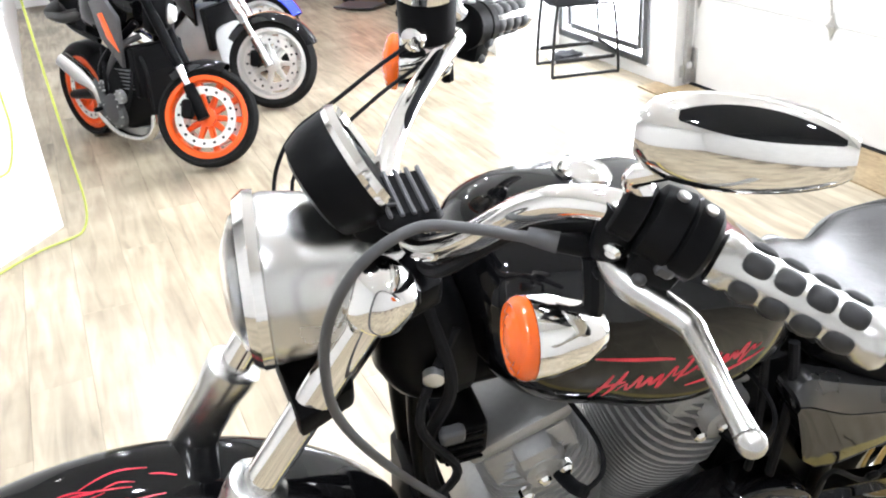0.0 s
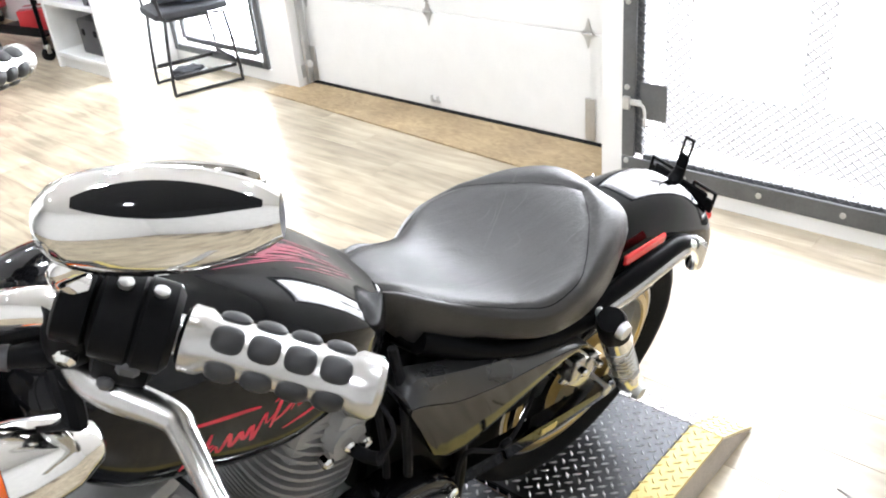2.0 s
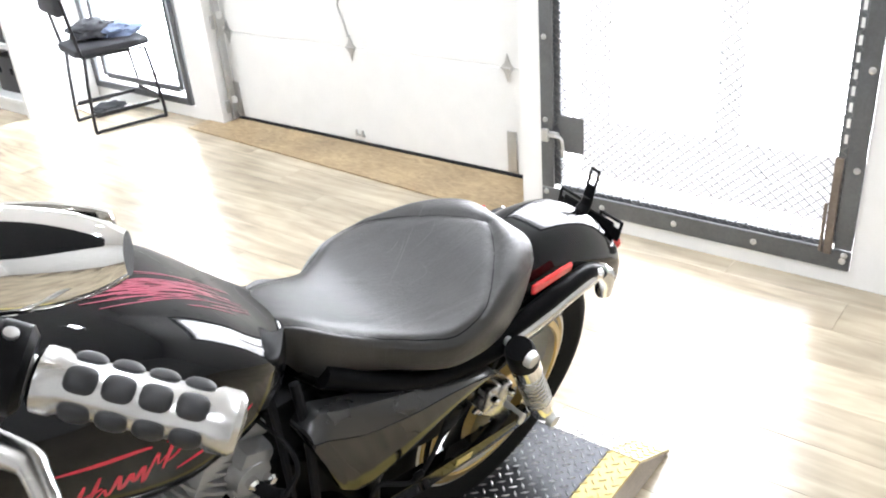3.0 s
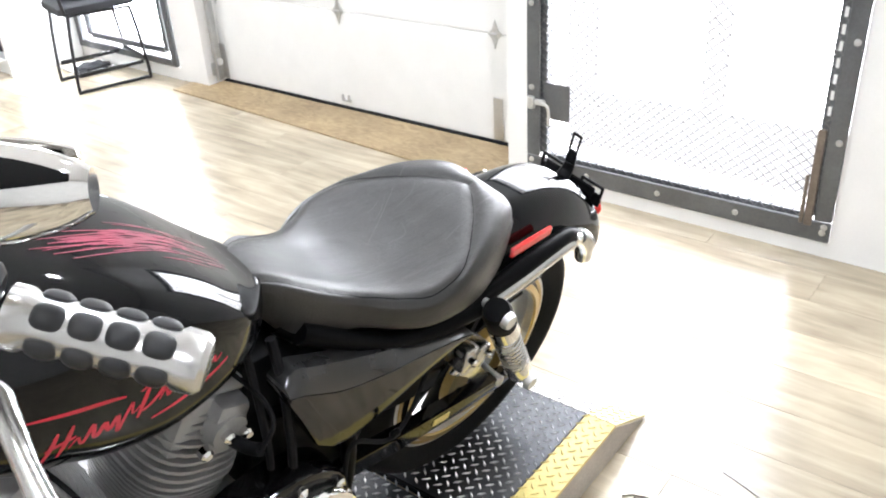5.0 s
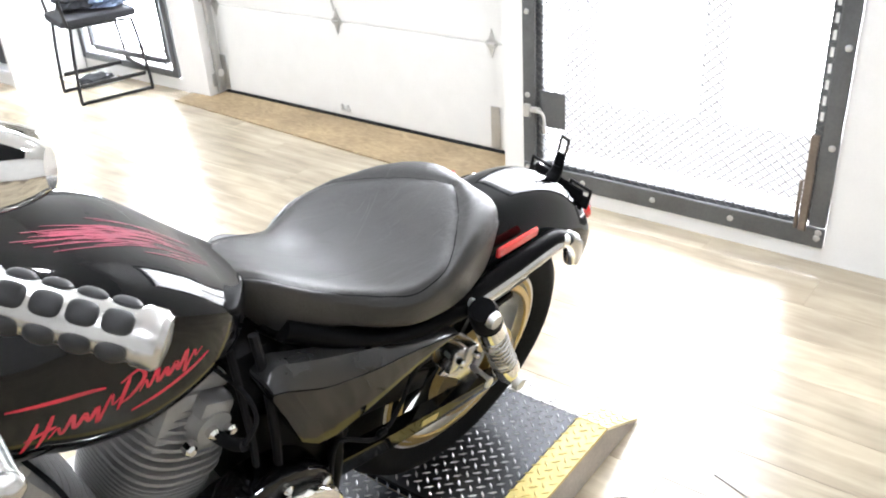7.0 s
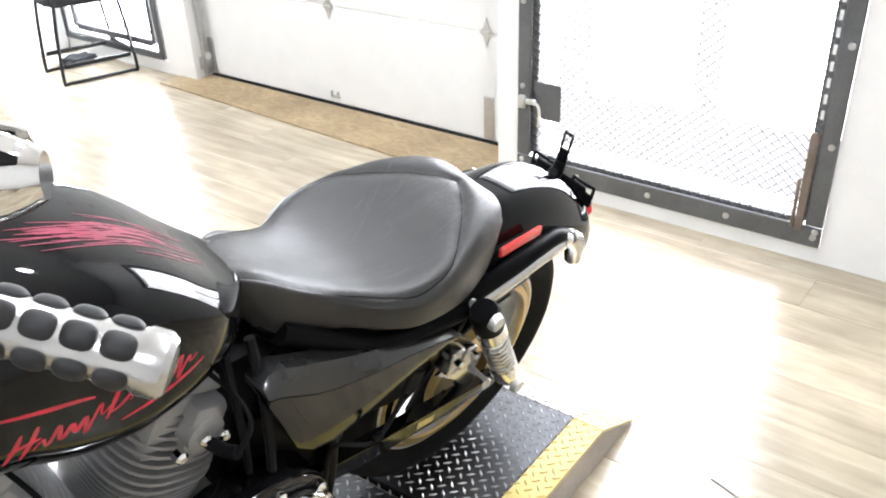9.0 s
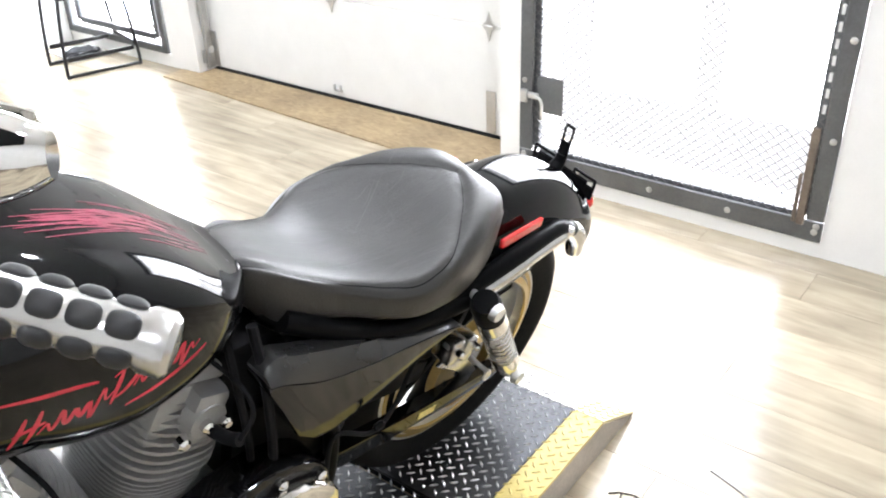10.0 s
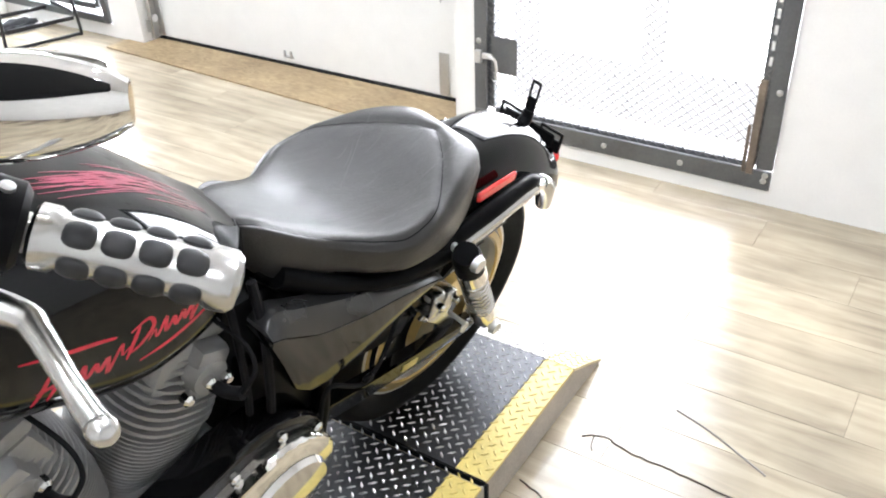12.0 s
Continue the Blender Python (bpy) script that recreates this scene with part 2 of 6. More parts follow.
def rings(bm, loops, cap=True, closed=False):
    vs = [[bm.verts.new(p) for p in lp] for lp in loops]
    n = len(vs[0])
    span = range(len(vs)) if closed else range(len(vs) - 1)
    for i in span:
        a, b = vs[i], vs[(i + 1) % len(vs)]
        for k in range(n):
            bm.faces.new((a[k], a[(k + 1) % n], b[(k + 1) % n], b[k]))
    if cap and not closed:
        bm.faces.new(vs[0])
        bm.faces.new(list(reversed(vs[-1])))
    return bm


def tube(bm, pts, r, n=12, per=6, smooth=True, closed=False):
    p = smooth_path(pts, per, closed) if smooth else [Vector(q) for q in pts]
    rad = r if isinstance(r, (list, tuple)) else None
    loops, side = [], None
    for i, c in enumerate(p):
        if closed:
            d = (p[(i + 1) % len(p)] - p[i - 1]).normalized()
        else:
            d = (p[min(i + 1, len(p) - 1)] - p[max(i - 1, 0)]).normalized()
        if side is None:
            side = d.orthogonal().normalized()
        side = (side - d * side.dot(d)).normalized()
        up = d.cross(side)
        if rad:
            f = i / (len(p) - 1) * (len(rad) - 1)
            k = min(int(f), len(rad) - 2)
            rr = rad[k] + (rad[k + 1] - rad[k]) * (f - k)
        else:
            rr = r
        loops.append([c + (side * math.cos(a) + up * math.sin(a)) * rr for a in (2 * math.pi * j / n for j in range(n))])
    return rings(bm, loops, cap=not closed, closed=closed)


def tubed(pts, r, n=12, per=6, smooth=True, closed=False):
    return tube(bmesh.new(), pts, r, n, per, smooth, closed)


def lathe(bm, profile, base, axis, n=32, cap=True):
    """profile: rows of (distance along the axis, radius)."""
    base, axis = Vector(base), Vector(axis).normalized()
    s = axis.orthogonal().normalized()
    u = axis.cross(s)
    loops = [[base + axis * h + (s * math.cos(a) + u * math.sin(a)) * max(r, 1e-4) for a in (2 * math.pi * j / n for j in range(n))] for h, r in profile]
    return rings(bm, loops, cap)


def lathed(profile, base, axis, n=32, cap=True):
    return lathe(bmesh.new(), profile, base, axis, n, cap)


def ring_solid(profile, centre, axis, n=48):
    """A closed turned ring: profile rows of (along, radius) form a closed loop."""
    bm = bmesh.new()
    c, axis = Vector(centre), Vector(axis).normalized()
    s = axis.orthogonal().normalized()
    u = axis.cross(s)
    loops = [[c + axis * h + (s * math.cos(a) + u * math.sin(a)) * r for h, r in profile] for a in (2 * math.pi * j / n for j in range(n))]
    return rings(bm, loops, cap=False, closed=True)


def oval(cx, cy, cz, hy, zt, zb, n=24, p=2.4, skew=0.0):
    """Ring across x: half width hy, from zb to zt, superellipse power p."""
    out, zm, hz = [], (zt + zb) / 2, (zt - zb) / 2
    for j in range(n):
        a = 2 * math.pi * j / n
        c, s = math.cos(a), math.sin(a)
        y = math.copysign(abs(c) ** (2 / p), c) * hy
        z = math.copysign(abs(s) ** (2 / p), s) * hz
        out.append(Vector((cx + skew * z, cy + y, zm + z)))
    return out


def lofted(secs, n=24, p=2.4, cy=0.0, per=4):
    """secs: rows of (x, z bottom, z top, half width), smoothed along x."""
    rows = smooth_path([Vector((s[0], s[1], s[2])) for s in secs], per)
    wid = smooth_path([Vector((s[3], 0, 0)) for s in secs], per)
    return rings(bmesh.new(), [oval(r.x, cy, 0, max(w.x, 0.004), r.z, r.y, n, p) for r, w in zip(rows, wid)])


def slab(points, axis, a, b, bevel=0.0):
    """A flat plate: outline points in the two other axes, from a to b along the axis."""
    bm = bmesh.new()
    i = "xyz".index(axis)

    def put(p, h):
        q = list(p)
        q.insert(i, h)
        return q

    rings(bm, [[Vector(put(p, a)) for p in points], [Vector(put(p, b)) for p in points]])
    if bevel:
        bmesh.ops.bevel(bm, geom=list(bm.edges), offset=bevel, segments=2, affect="EDGES", profile=0.5)
    return bm


# ---- structure ----
XG, XM = 1.671, 1.407            # planes of the overhead door and of the gate wall
YR, YL = -0.466, 0.678           # sides of the gate
YG0, YG1 = 0.964, 2.82           # sides of the overhead door
CEILING = 3.0

floor_base = part("floor", boxed(-1.15, 2.9, -0.03, 6.0, 11.4, 0.05), UNDERLAY)
tagged(floor_base, "pale washed-oak plank floor with glossy daylight glare", "floor", kind="structure")


def wall(name, x0, x1, y0, y1, z0=0.0, z1=CEILING, material=WALL, label="plain white painted wall, lightly scuffed"):
    ob = part(name, boxed((x0 + x1) / 2, (y0 + y1) / 2, (z0 + z1) / 2, x1 - x0, y1 - y0, z1 - z0), material)
    return tagged(ob, label, "wall", kind="structure")


# east wall, butted piece by piece round its openings
wall("wall_east_1", XM, XM + 0.3, -2.7, YR)
wall("wall_east_2", XM, XM + 0.3, YR, YL, 0.0, 0.055)
wall("wall_east_3", XM, XM + 0.3, YR, YL, 2.15, CEILING)
wall("wall_east_4", XM, XM + 0.3, YL, 0.772)
wall("wall_east_5", XG + 0.09, XG + 0.24, 0.775, YG1, 2.2, CEILING)
wall("wall_east_6", 1.565, 1.865, YG1 + 0.003, 3.05)
wall("wall_east_7", 1.565, 1.865, 3.05, 4.0, 0.0, 0.07)
wall("wall_east_8", 1.565, 1.865, 3.05, 4.0, 2.15, CEILING)
wall("wall_east_9", 1.565, 1.865, 4.0, 8.4)
wall("wall_north", -4.1, 1.865, 8.4, 8.55)
wall("wall_south", -4.1, 1.865, -2.85, -2.7, material=WALL_BACK, label="plain pale painted wall")
wall("wall_west_1", -4.25, -4.1, -2.7, 3.1, material=WALL_BACK, label="plain pale painted wall")
wall("wall_west_2", -4.1, -1.87, 2.95, 3.1)
wall("wall_west_3", -1.87, -1.72, 2.95, 8.4)
ceiling = part("ceiling", boxed(-1.2, 2.85, CEILING + 0.05, 6.2, 11.4, 0.1), CEIL)
tagged(ceiling, "plain pale painted ceiling", "ceiling", kind="structure")


def downlight(x, y):
    t = thing("ceiling_light", "round white recessed ceiling downlight, switched on", "ceiling light", "ceiling downlights", pose(x, y, CEILING - 0.012))
    part("trim_ring", ring_solid([(-0.01, 0.055), (0.012, 0.06), (0.012, 0.085), (0.0, 0.088)], (0, 0, 0), (0, 0, 1), 24), WHITE_PLASTIC, t)
    part("diffuser", lathed([(0.002, 0.056), (0.006, 0.056)], (0, 0, 0), (0, 0, 1), 20), LIGHT_DIFFUSER, t, "glowing diffuser")
    return t


first = downlight(-2.4, -1.2)
for ix in range(4):
    for iy in range(7):
        if (ix or iy) and (ix + iy) % 2 == 0:
            copy_thing(first, pose(-2.4 + ix * 1.05, -1.2 + iy * 1.35, CEILING - 0.012))
for lx, ly in ((-2.4, -1.2), (-1.35, 0.15), (-0.3, -1.2), (0.75, 0.15), (-1.35, 2.85), (-0.3, 1.5), (0.75, 2.85), (-0.3, 4.2), (0.75, 5.55), (-1.35, 5.55)):
    lamp = area_lamp("ceiling_lamp", look((lx, ly, CEILING - 0.03), (lx, ly + 0.001, 0)), 0.13, 0.13, 9 if (lx, ly) == (-1.35, 2.85) else 20, (0.87, 0.94, 1.0))
    lamp.data.shape = "DISK"

# glowing panels stand in for daylit outdoors behind the openings; ground and posts glow dimmer
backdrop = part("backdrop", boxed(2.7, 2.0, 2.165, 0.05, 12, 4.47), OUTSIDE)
ground = part("backdrop", boxed(2.7, 2.0, -0.88, 0.05, 12, 1.61), OUTSIDE_DIM_GLOW)
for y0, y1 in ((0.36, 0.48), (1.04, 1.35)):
    post = part("backdrop", boxed(2.66, (y0 + y1) / 2, 0.95, 0.02, y1 - y0, 2.04), OUTSIDE_DIM_GLOW)
    tagged(post, "dimly glowing strip standing in for a pale daylit post outdoors", "backdrop", kind="structure")
tagged(ground, "dimly glowing panel standing in for pale daylit ground outdoors", "backdrop", kind="structure")
tagged(backdrop, "glowing panel standing in for overexposed daylight outdoors", "backdrop", kind="structure")


# ---- overhead garage door ----
def garage_door():
    t = thing("garage_door", "closed white sectional overhead door with zinc hinges", "garage door", kind="structure")
    z, h = 0.014, 0.474
    yc, w = (YG0 + YG1) / 2, YG1 - YG0 - 0.012
    ym, wm = (0.78 + YG1) / 2, YG1 - 0.79
    for k in range(5):
        hh = h if k < 4 else 0.26
        bm = boxed(XG + 0.022, ym, z + hh / 2, 0.04, wm, hh - 0.004, 0.004)
        part("door_panel", bm, DOOR_PAINT, t)
        if k < 4:
            for yy in (YG0 + 0.04, yc, YG1 - 0.04):
                hb = bmesh.new()
                pts = [(yy - 0.035, z + h), (yy - 0.014, z + h + 0.02), (yy, z + h + 0.062), (yy + 0.014, z + h + 0.02), (yy + 0.035, z + h), (yy + 0.014, z + h - 0.02), (yy, z + h - 0.062), (yy - 0.014, z + h - 0.02)]
                rings(hb, [[Vector((XG - 0.004, a, b)) for a, b in pts], [Vector((XG + 0.001, a, b)) for a, b in pts]])
                tube(hb, [(XG - 0.007, yy - 0.02, z + h), (XG - 0.007, yy + 0.02, z + h)], 0.006, 8, smooth=False)
                part("hinge", hb, ZINC, t)
        z += hh
    part("bottom_seal", boxed(XG + 0.015, ym, 0.0075, 0.05, wm, 0.009, 0.003), RUBBER_SEAL, t, "black rubber bottom seal")
    for yy in (YG0 + 0.03, YG1 - 0.03):
        part("corner_bracket", boxed(XG - 0.004, yy, 0.12, 0.006, 0.05, 0.19, 0.003), ZINC, t, "zinc corner bracket")
    lift = bmesh.new()
    box(lift, XG - 0.006, yc, 0.05, 0.012, 0.06, 0.012, 0.003)
    box(lift, XG - 0.010, yc - 0.02, 0.065, 0.012, 0.012, 0.03, 0.003)
    box(lift, XG - 0.010, yc + 0.02, 0.065, 0.012, 0.012, 0.03, 0.003)
    part("lift_handle", lift, ZINC, t)
    rope = tubed([(XG - 0.012, yc + 0.01, 0.74), (XG - 0.02, yc + 0.035, 0.69), (XG - 0.02, yc + 0.01, 0.62), (XG - 0.012, yc, 0.54)], 0.005, 8)
    part("pull_hook", rope, ZINC, t)
    return t


garage_door()
for yy, sgn in ((YG1 + 0.0, -1),):
    track = thing("door_track", "zinc steel roller track beside the overhead door", "door track", "door tracks")
    bm = boxed(XG - 0.035, yy + sgn * 0.014, 1.12, 0.05, 0.004, 2.2, 0.001)
    box(bm, XG - 0.058, yy + sgn * 0.026, 1.12, 0.004, 0.024, 2.2, 0.001)
    part("channel", bm, ZINC if sgn < 0 else WALL, track)
    if sgn < 0:
        for z in (0.09, 0.55, 1.1):
            part("bracket", boxed(XG - 0.04, yy - 0.018, z, 0.09, 0.006, 0.07, 0.002), ZINC, track)
            part("roller", lathed([(0, 0.02), (0.012, 0.02)], (XG - 0.03, yy - 0.03, z + 0.03), (0, 1, 0), 14), WHITE_PLASTIC, track)

threshold = part("plywood_threshold", slab([(1.31, 0.79), (1.42, 2.95), (1.56, 2.95), (1.56, 2.815), (1.66, 2.815), (1.66, 0.79)], "z", 0.001, 0.007), PLYWOOD)
tagged(threshold, "worn brown plywood strip lying before the overhead door", "floor strip", kind="structure")


# ---- mesh gate ----
def gate():
    t = thing("mesh_gate", "grey steel security gate with white-lit expanded metal mesh", "gate")
    x = XM - 0.006
    fw, z0, z1 = 0.055, 0.057, 2.14
    part("frame_bottom", boxed(x, (YR + YL) / 2, z0 + 0.035, 0.012, YL - YR, 0.07, 0.003), STEEL_DARK, t)
    part("frame_top", boxed(x, (YR + YL) / 2, z1 - 0.035, 0.012, YL - YR, 0.07, 0.003), STEEL_DARK, t)
    part("frame_side", boxed(x, YL - fw / 2, (z0 + z1) / 2, 0.012, fw, z1 - z0 - 0.146, 0.003), STEEL_DARK, t)
    part("frame_side", boxed(x, YR + fw / 2, (z0 + z1) / 2, 0.012, fw, z1 - z0 - 0.146, 0.003), STEEL_DARK, t)
    # leaf behind the frame
    a0, a1 = YR + 0.040, YL - 0.03
    leaf = bmesh.new()
    for yy in (a0 + 0.023, a1 - 0.023):
        box(leaf, x + 0.03, yy, (z0 + z1) / 2, 0.028, 0.046, z1 - z0 - 0.16, 0.003)
    for zz in (z0 + 0.068, z1 - 0.068):
        box(leaf, x + 0.03, (a0 + a1) / 2, zz, 0.028, a1 - a0 - 0.096, 0.028, 0.003)
    part("leaf_frame", leaf, STEEL_DARK, t)
    # expanded metal: zigzag strands
    me_v, me_f = [], []
    pw, ph, th = 0.036, 0.0165, 0.0021
    zz = z0 + 0.075
    row = 0
    while zz < z1 - 0.08:
        n = int((a1 - a0) / (pw / 2))
        base = len(me_v)
        for k in range(n + 1):
            up = (k + row) % 2
            yy = a0 + k * pw / 2
            z = zz + (ph / 2 if up else -ph / 2) * 0.92
            for dx, dz in ((-th, -th), (th, -th), (th, th), (-th, th)):
                me_v.append((x + 0.016 + dx, yy, z + dz))
        for k in range(n):
            for j in range(4):
                p, q = base + k * 4, base + (k + 1) * 4
                me_f.append((p + j, p + (j + 1) % 4, q + (j + 1) % 4, q + j))
        zz += ph
        row += 1
    me = bpy.data.meshes.new("expanded_mesh")
    me.from_pydata(me_v, [], me_f)
    me.materials.append(MESH)
    ob = new("expanded_mesh", me)
    ob.parent = t
    tagged(ob, "diamond expanded metal mesh", kind="stuff")
    # bolts
    for k in range(5):
        yy = 0.415 - 0.286 * k
        if yy > YR:
            part("bolt", lathed([(0, 0.011), (0.005, 0.010), (0.008, 0.004)], (x - 0.006, yy, 0.092), (-1, 0, 0), 12), ZINC, t)
    for k in range(7):
        for yy in (YL - 0.022, YR + 0.02):
            part("bolt", lathed([(0, 0.011), (0.005, 0.010), (0.008, 0.004)], (x - 0.006, yy, 0.092 + 0.312 * k + (0.02 if k == 0 else 0)), (-1, 0, 0), 12), ZINC, t)
    part("lock_plate", boxed(x + 0.008, 0.555, 0.355, 0.006, 0.11, 0.14, 0.002), STEEL_DARK, t, "dark mesh-covered lock plate")
    latch = bmesh.new()
    box(latch, x - 0.012, 0.655, 0.345, 0.018, 0.03, 0.05, 0.004)
    box(latch, x - 0.014, 0.615, 0.352, 0.016, 0.045, 0.022, 0.004)
    tube(latch, [(x - 0.03, 0.60, 0.355), (x - 0.035, 0.575, 0.352), (x - 0.035, 0.566, 0.33), (x - 0.035, 0.564, 0.275)], 0.006, 8)
    part("slide_bolt", latch, ZINC, t, "zinc slide bolt")
    part("hinge_bar", boxed(x - 0.010, YR + 0.072, 0.275, 0.012, 0.026, 0.33, 0.003), RUSTY_STEEL, t, "rust-stained steel hinge bar")
    part("hinge_bar", boxed(x - 0.013, YR + 0.093, 0.20, 0.010, 0.012, 0.17, 0.003), RUSTY_STEEL, t)
    # white bars on the side member imitate daylight showing through a dotted gap
    for k in range(30):
        part("painted_slot_light", boxed(x - 0.0068, YR + 0.064, 0.50 + 0.05 * k, 0.002, 0.010, 0.028, 0.0), WHITE_PLASTIC, t)
    return t


gate()


# ---- glass door in the east wall ----
def glass_door():
    t = thing("glass_door", "grey-framed glass door flooded with daylight", "door", kind="structure")
    x = 1.56
    for a, b in ((3.055, 3.095), (3.955, 3.995)):
        part("frame_side", boxed(x, (a + b) / 2, 1.1, 0.03, b - a, 2.05, 0.004), STEEL_DARK, t)
    part("frame_bottom", boxed(x, 3.525, 0.095, 0.03, 0.86, 0.04, 0.004), STEEL_DARK, t)
    part("frame_top", boxed(x, 3.525, 2.105, 0.03, 0.86, 0.04, 0.004), STEEL_DARK, t)
    lf = bmesh.new()
    for yy in (3.15, 3.90):
        box(lf, x + 0.02, yy, 1.1, 0.03, 0.035, 1.9, 0.004)
    for zz in (0.15, 2.03):
        box(lf, x + 0.02, 3.525, zz, 0.03, 0.71, 0.035, 0.004)
    part("leaf_frame", lf, STEEL_DARK, t)
    g = part("pane", boxed(x + 0.02, 3.525, 1.09, 0.006, 0.715, 1.84), GLASS, t)
    g.visible_shadow = False
    return t


glass_door()


# ---- lift platform ----
def platform():
    t = thing("bike_lift_platform", "steel tread-plate motorcycle lift with yellow edges, on the floor", "platform")
    xs, xb, xt, y0, y1, h = -0.235, 0.192, 0.36, -0.325, 0.36, 0.098
    yel = 0.076
    part("deck_front", boxed(-1.12, (y0 + y1) / 2, h - 0.004, 1.738, y1 - y0 - 2 * yel - 0.006, 0.008), TREAD_PLATE, t)
    part("deck_rear", boxed((xs + xb) / 2, (y0 + y1) / 2, h - 0.004, xb - xs - 0.006, y1 - y0 - 2 * yel - 0.006, 0.008), TREAD_PLATE, t)
    for ya, yb in ((y0, y0 + yel), (y1 - yel, y1)):
        part("yellow_edge", boxed(-1.12, (ya + yb) / 2, h - 0.004, 1.738, yb - ya, 0.008), YELLOW, t, "worn yellow safety edge")
        part("yellow_edge", boxed((xs + xb) / 2, (ya + yb) / 2, h - 0.004, xb - xs - 0.006, yb - ya, 0.008), YELLOW, t, "worn yellow safety edge")
    # the sloping ramp gets the paler colours, with daylight glare mixed in
    for nm, ya, yb, mt in (("ramp_lip", y0 + yel, y1 - yel, STEEL_GLARE), ("ramp_edge", y0, y0 + yel - 0.003, YELLOW_GLARE), ("ramp_edge", y1 - yel + 0.003, y1, YELLOW_GLARE)):
        nose = bmesh.new()
        rings(nose, [[Vector((xb, y, h)), Vector((xt, y, 0.012)), Vector((xt, y, 0.004)), Vector((xb, y, h - 0.008))] for y in (ya, yb)])
        part(nm, nose, mt, t)
    for y in (y0 + 0.004, y1 - 0.004):
        part("side_skirt", slab([(-1.98, 0.002), (xt - 0.01, 0.002), (xb, h - 0.009), (-1.98, h - 0.009)], "y", y - 0.003, y + 0.003), SKIRT_STEEL, t)
    part("seam_plate", boxed(xs, (y0 + y1) / 2, h - 0.006, 0.006, y1 - y0, 0.014), RUBBER_SEAL, t, "dark seam between the decks")
    part("seam_post", boxed(xs, y0 - 0.002, h / 2 - 0.002, 0.008, 0.008, h - 0.006), RUBBER_SEAL, t)
    # raised lugs, alternating crosswise: single ones near the rear wheel, the rest joined
    def lug(a, cx=0.0, cy=0.0, cz=0.0):
        ca, sa = math.cos(radians(a)), math.sin(radians(a))
        v = [(cx + u * ca - w * sa, cy + u * sa + w * ca, cz + z) for u, w, z in ((-0.0112, 0, 0), (0, -0.0032, 0), (0.0112, 0, 0), (0, 0.0032, 0), (-0.0062, 0, 0.0026), (0.0062, 0, 0.0026))]
        return v, [(0, 1, 4), (1, 5, 4), (1, 2, 5), (2, 3, 5), (3, 4, 5), (3, 0, 4)]

    def lug_mesh(name, a, material):
        me = bpy.data.meshes.new(name)
        v, f = lug(a)
        me.from_pydata(v, [], f)
        me.materials.append(material)
        return me

    single = {(c, a): lug_mesh("lug", a, YELLOW if c else TREAD_LUG) for c in (0, 1) for a in (45, -45)}
    rest = {0: ([], []), 1: ([], [])}
    pitch, made = 0.0225, 0
    row_step, col_step = pitch / math.sqrt(2), pitch * math.sqrt(2)
    fall = (h - 0.012) / (xt - xb)
    for i in range(-9, int((xb + 1.98) / row_step)):
        for j in range(int((y1 - y0) / col_step)):
            cx, cy = xb - (i + 0.55) * row_step, y0 + (j + 0.30 + 0.5 * (i % 2)) * col_step
            if abs(cx - xs) < 0.010 or cx > xt - 0.012 or abs(cx - xb) < 0.006:
                continue
            c = 1 if cy < y0 + yel or cy > y1 - yel else 0
            a = 45 if i % 2 else -45
            if xs < cx < xb and cy < 0.19 and made < 300:
                ob = new("lug", single[c, a])
                ob.parent = t
                ob.matrix_world = Matrix.Translation((cx, cy, h + 0.0003))
                made += 1
            else:
                v, f = lug(a, cx, cy, h + 0.0003)
                n0 = len(rest[c][0])
                rest[c][0].extend([(q[0], q[1], q[2] - max(0.0, q[0] - xb) * fall) for q in v])
                rest[c][1].extend([tuple(n0 + q for q in ff) for ff in f])
    for c, material in ((0, TREAD_LUG), (1, YELLOW)):
        me = bpy.data.meshes.new("tread")
        me.from_pydata(rest[c][0], [], rest[c][1])
        me.materials.append(material)
        ob = new("tread", me)
        ob.parent = t
        tagged(ob, "raised diamond tread", kind="stuff")
    return t


platform()


# ---- the cruiser on the lift ----
# local axes: x forward from the rear axle, y to its own side, z up
BIKE = Matrix.Translation((0, 0, 0.101)) @ pose(0, 0, 0, 0, 0, 180 - 6.264) @ pose(0, 0, 0, -16.07, 0, 0)
bike = thing("motorcycle", "black cruiser motorcycle with chrome bars and red script, on the lift", "motorcycle", m=BIKE)


